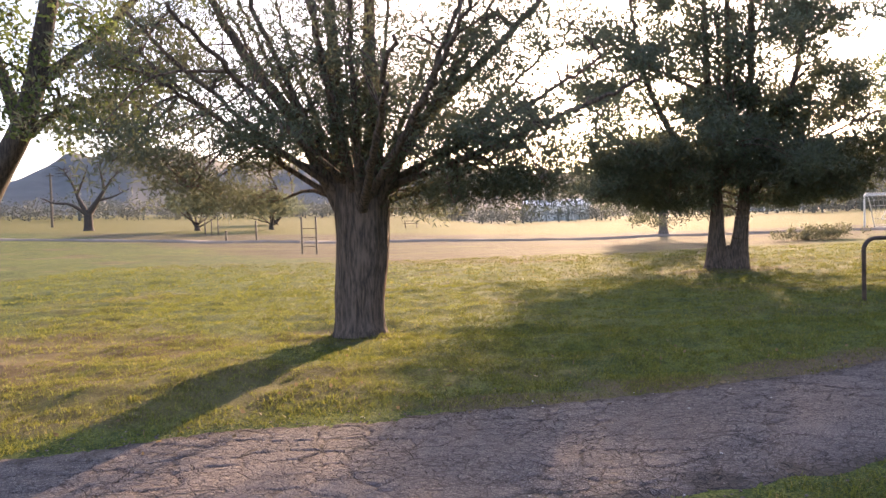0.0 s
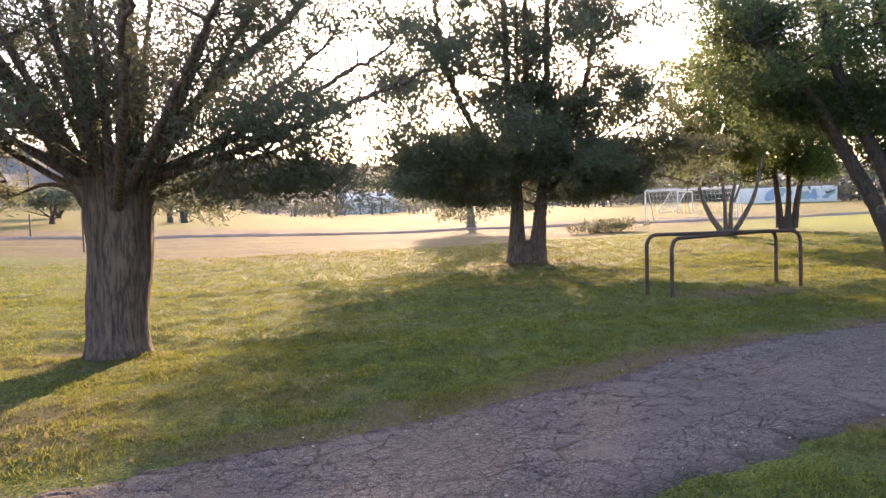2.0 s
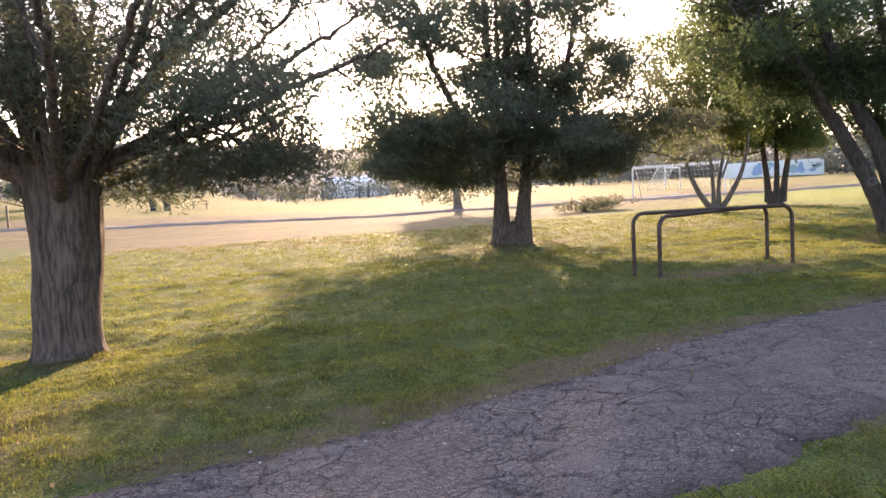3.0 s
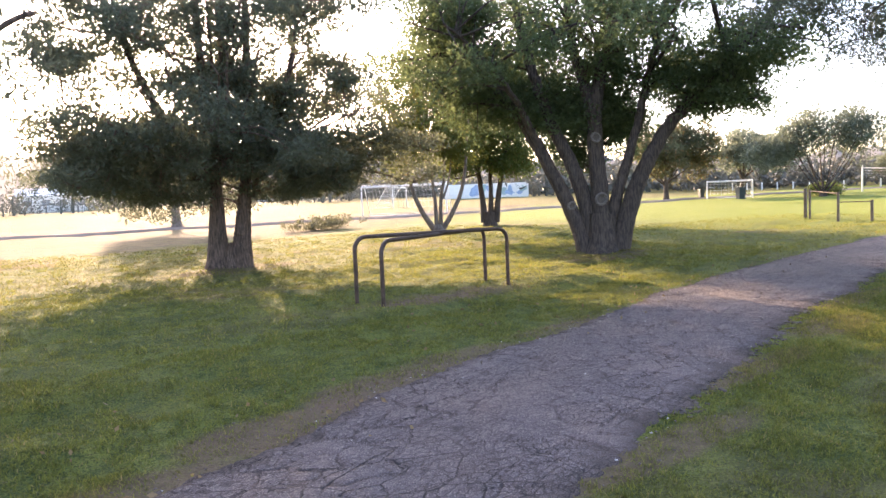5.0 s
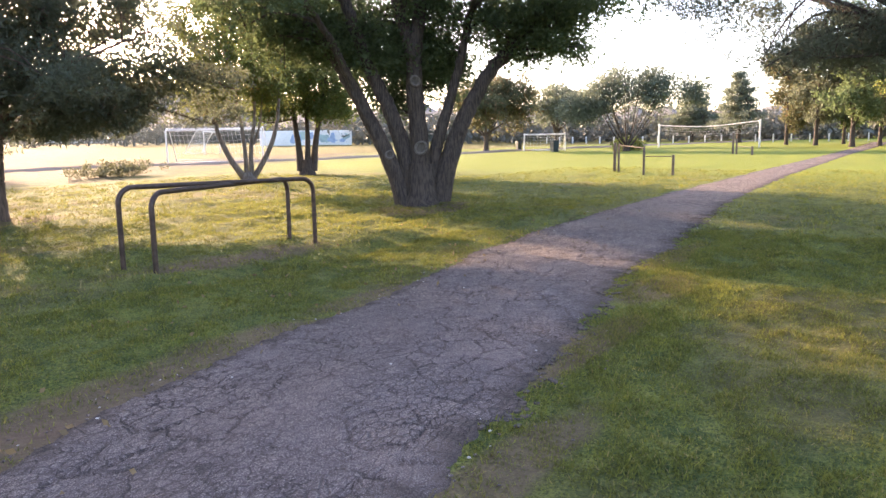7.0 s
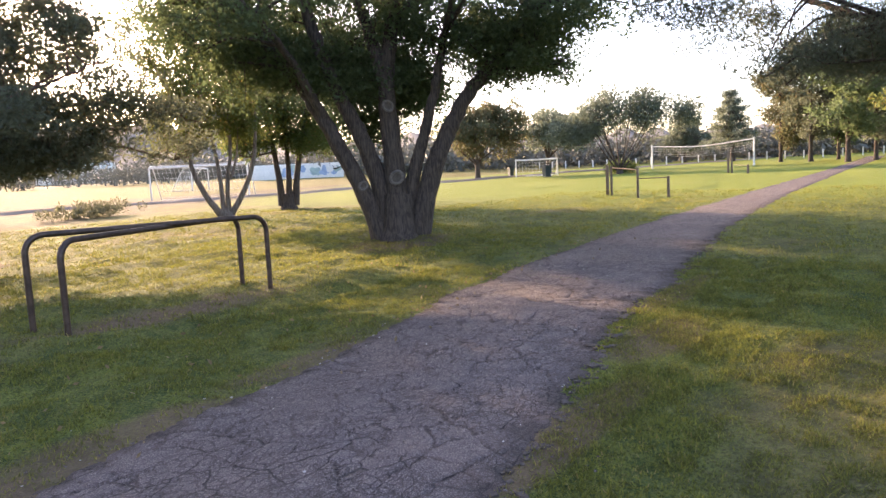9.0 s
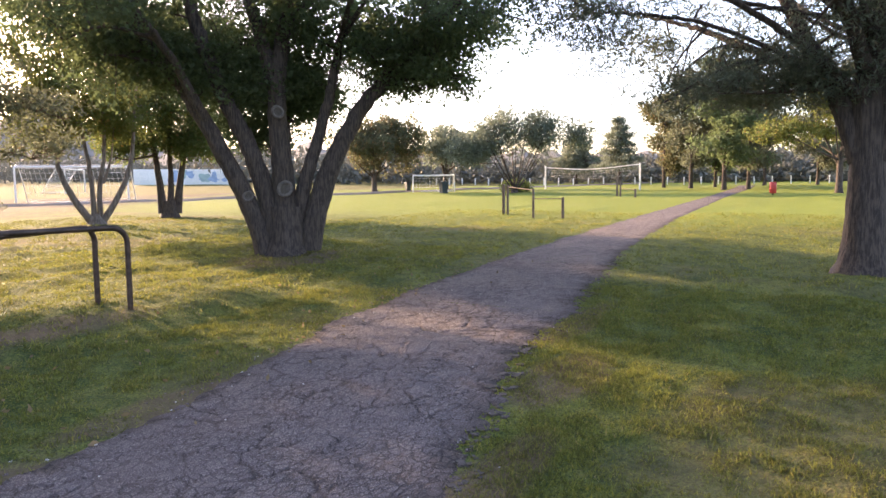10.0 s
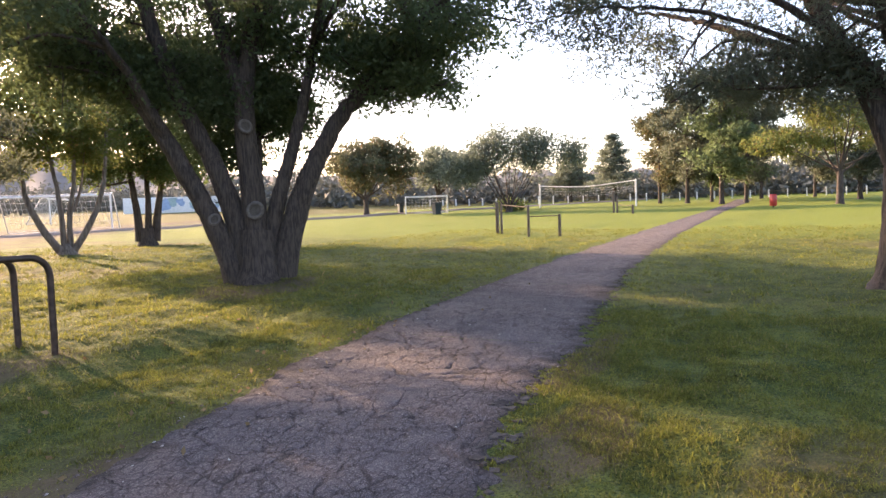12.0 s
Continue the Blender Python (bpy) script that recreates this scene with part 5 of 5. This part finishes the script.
# ---- small stuff: grass, chips, fallen leaves ----
def grass(name, count, x0, x1, y0, y1, tall, wide, seed):
    r = np.random.default_rng(seed)
    tufts = count // 7
    pick = r.integers(0, tufts, count)
    tall_here = r.uniform(0.55, 1.55, tufts)[pick]
    x = r.uniform(x0, x1, tufts)[pick] + r.normal(size=count) * wide * 3.2
    y = r.uniform(y0, y1, tufts)[pick] + r.normal(size=count) * wide * 3.2
    d = np.maximum(y - edge_far(x), edge_near(x) - y)
    thick = step(waves(101, 12, 0.25, 1.6)(x, y), -1.6, 0.4)
    keep = (d > -0.07) & (r.uniform(0, 1, count) < (0.45 + 0.55 * thick) * step(d, -0.12, 0.16) + 0.03)
    bald = 0.6 * np.exp(-(((x - 8.7) / 1.7) ** 2 + ((y - 10.5) / 0.5) ** 2)) + 0.8 * np.exp(-(((x - 3.6) / 3.2) ** 2 + ((y - edge_far(x, 0) - 0.12) / 0.3) ** 2)) + 0.75 * step(ragged_a(x, y), -0.6, 0.9) * np.exp(-(((x - 8.0) / 4.5) ** 2 + ((y - edge_near(x, 0) + 0.08) / 0.16) ** 2)) + 0.6 * np.exp(-(((x + 6.3) / 3.4) ** 2 + ((y - 8.6) / 1.9) ** 2))
    keep &= r.uniform(0, 1, count) > bald * 0.9
    x, y, thick, tall_here = x[keep], y[keep], thick[keep], tall_here[keep]
    n = len(x)
    z = ground_z(x, y) - 0.004
    h = tall * tall_here * r.uniform(0.5, 1.2, n) * (0.65 + 0.5 * thick)
    a, lean = r.uniform(0, math.tau, n), r.uniform(0.2, 1.25, n)
    f = r.uniform(0, math.tau, n)
    w = wide * r.uniform(0.7, 1.3, n)
    foot = np.stack([x, y, z], 1)
    side = np.stack([np.cos(f) * w / 2, np.sin(f) * w / 2, 0 * w], 1)
    tip = np.stack([np.cos(a) * lean * h, np.sin(a) * lean * h, h * (1.1 - 0.55 * lean)], 1)
    v = np.stack([foot - side, foot + side, foot + tip], 1).reshape(-1, 3)
    geo = Geo().add(v, np.arange(n * 3).reshape(-1, 3))
    return tagged(part(name, geo, M_BLADES, smooth=False), "short mown lawn grass, green and straw-coloured", "grass", kind="stuff")


grass("grass", 300000, -5, 12.5, 4.4, 9.5, 0.034, 0.010, 111)
grass("grass", 400000, 1.5, 14, 0.8, 6.2, 0.030, 0.0095, 112)
grass("grass", 170000, -7, 18, 9.0, 17.0, 0.045, 0.014, 113)
grass("grass", 90000, 12, 32, -4, 18.0, 0.06, 0.018, 114)
grass("grass", 80000, -14, 24, 16.0, 30.0, 0.07, 0.024, 115)
grass("grass", 50000, -16, -5, 3.5, 16.0, 0.05, 0.013, 116)


def chips(name, mat, count, seed, label, category, size, inner):
    """Loose bits strewn along the path's borders."""
    r = np.random.default_rng(seed)
    geo = Geo()
    for k in range(count):
        x = r.uniform(-3, 16)
        top = r.uniform() < 0.65
        y = float(edge_far(x)) + r.normal() * 0.22 if top else float(edge_near(x)) + r.normal() * 0.18
        if inner and r.uniform() < 0.25:
            y = r.uniform(float(edge_near(x)), float(edge_far(x)))
        s = size * r.uniform(0.5, 1.6)
        z = max(gz(x, y), float(land(x, y)) + 0.012 if off_path(x, y) < 0 else -9)
        v = r.normal(size=(6, 3)) * 0.12 + np.array([(1, 0, 0), (-1, 0, 0), (0, 1, 0), (0, -1, 0), (0, 0, 0.5), (0, 0, -0.5)])
        geo.add(v * s * 0.5 + (x, y, z + s * 0.12), [[0, 2, 4], [2, 1, 4], [1, 3, 4], [3, 0, 4], [2, 0, 5], [1, 2, 5], [3, 1, 5], [0, 3, 5]])
    return tagged(part(name, geo, mat, smooth=False), label, category, kind="stuff")


chips("stone_chips", M_STONE, 140, 121, "pale stone chips along the path's edge", "stones", 0.018, True)
chips("asphalt_crumbs", M_ASPHALT, 900, 122, "crumbled asphalt along the path's broken edge", "rubble", 0.02, False)

r_l = np.random.default_rng(131)
lx, ly = r_l.uniform(-3, 16, 260), r_l.normal(size=260) * 1.3
ly = edge_far(lx) + np.abs(ly) * np.where(r_l.uniform(size=260) < 0.7, 1, -0.3)
litter = Geo().add(*leaves(np.stack([lx, ly, ground_z(lx, ly) + 0.035], 1), 1, (0.05, 0.05, 0.012), 0.05, 0.03, r_l, 0))
tagged(part("leaf_litter", litter, M_DEADLEAF, smooth=False), "brown fallen leaves strewn by the path", "leaves", kind="stuff")

# broken lumps of asphalt along the path's near border
r_b = np.random.default_rng(141)
rubble = Geo()
for k in range(420):
    x = r_b.uniform(5.5, 18)
    y = float(edge_near(x)) + r_b.normal() * 0.06 + 0.02
    sz = r_b.uniform(0.015, 0.045) * (1.4 if 8.5 < x < 10.5 else 1.0)
    v = (r_b.normal(size=(8, 3)) * 0.13 + np.array([(a, b, c) for c in (-0.4, 0.4) for a, b in ((-1, -1), (1, -1), (1, 1), (-1, 1))])) * sz * 0.5
    turn = r_b.uniform(0, math.tau)
    v = np.stack([v[:, 0] * math.cos(turn) - v[:, 1] * math.sin(turn), v[:, 0] * math.sin(turn) + v[:, 1] * math.cos(turn), v[:, 2]], 1)
    rubble.add(v + (x, y, float(land(x, y)) - 0.005 + sz * 0.1), [[3, 2, 1, 0], [4, 5, 6, 7], [0, 1, 5, 4], [1, 2, 6, 5], [2, 3, 7, 6], [3, 0, 4, 7]])
tagged(part("asphalt_rubble", rubble, M_RUBBLE, smooth=False), "broken lumps of dark asphalt on the path's crumbled edge", "rubble", kind="stuff")
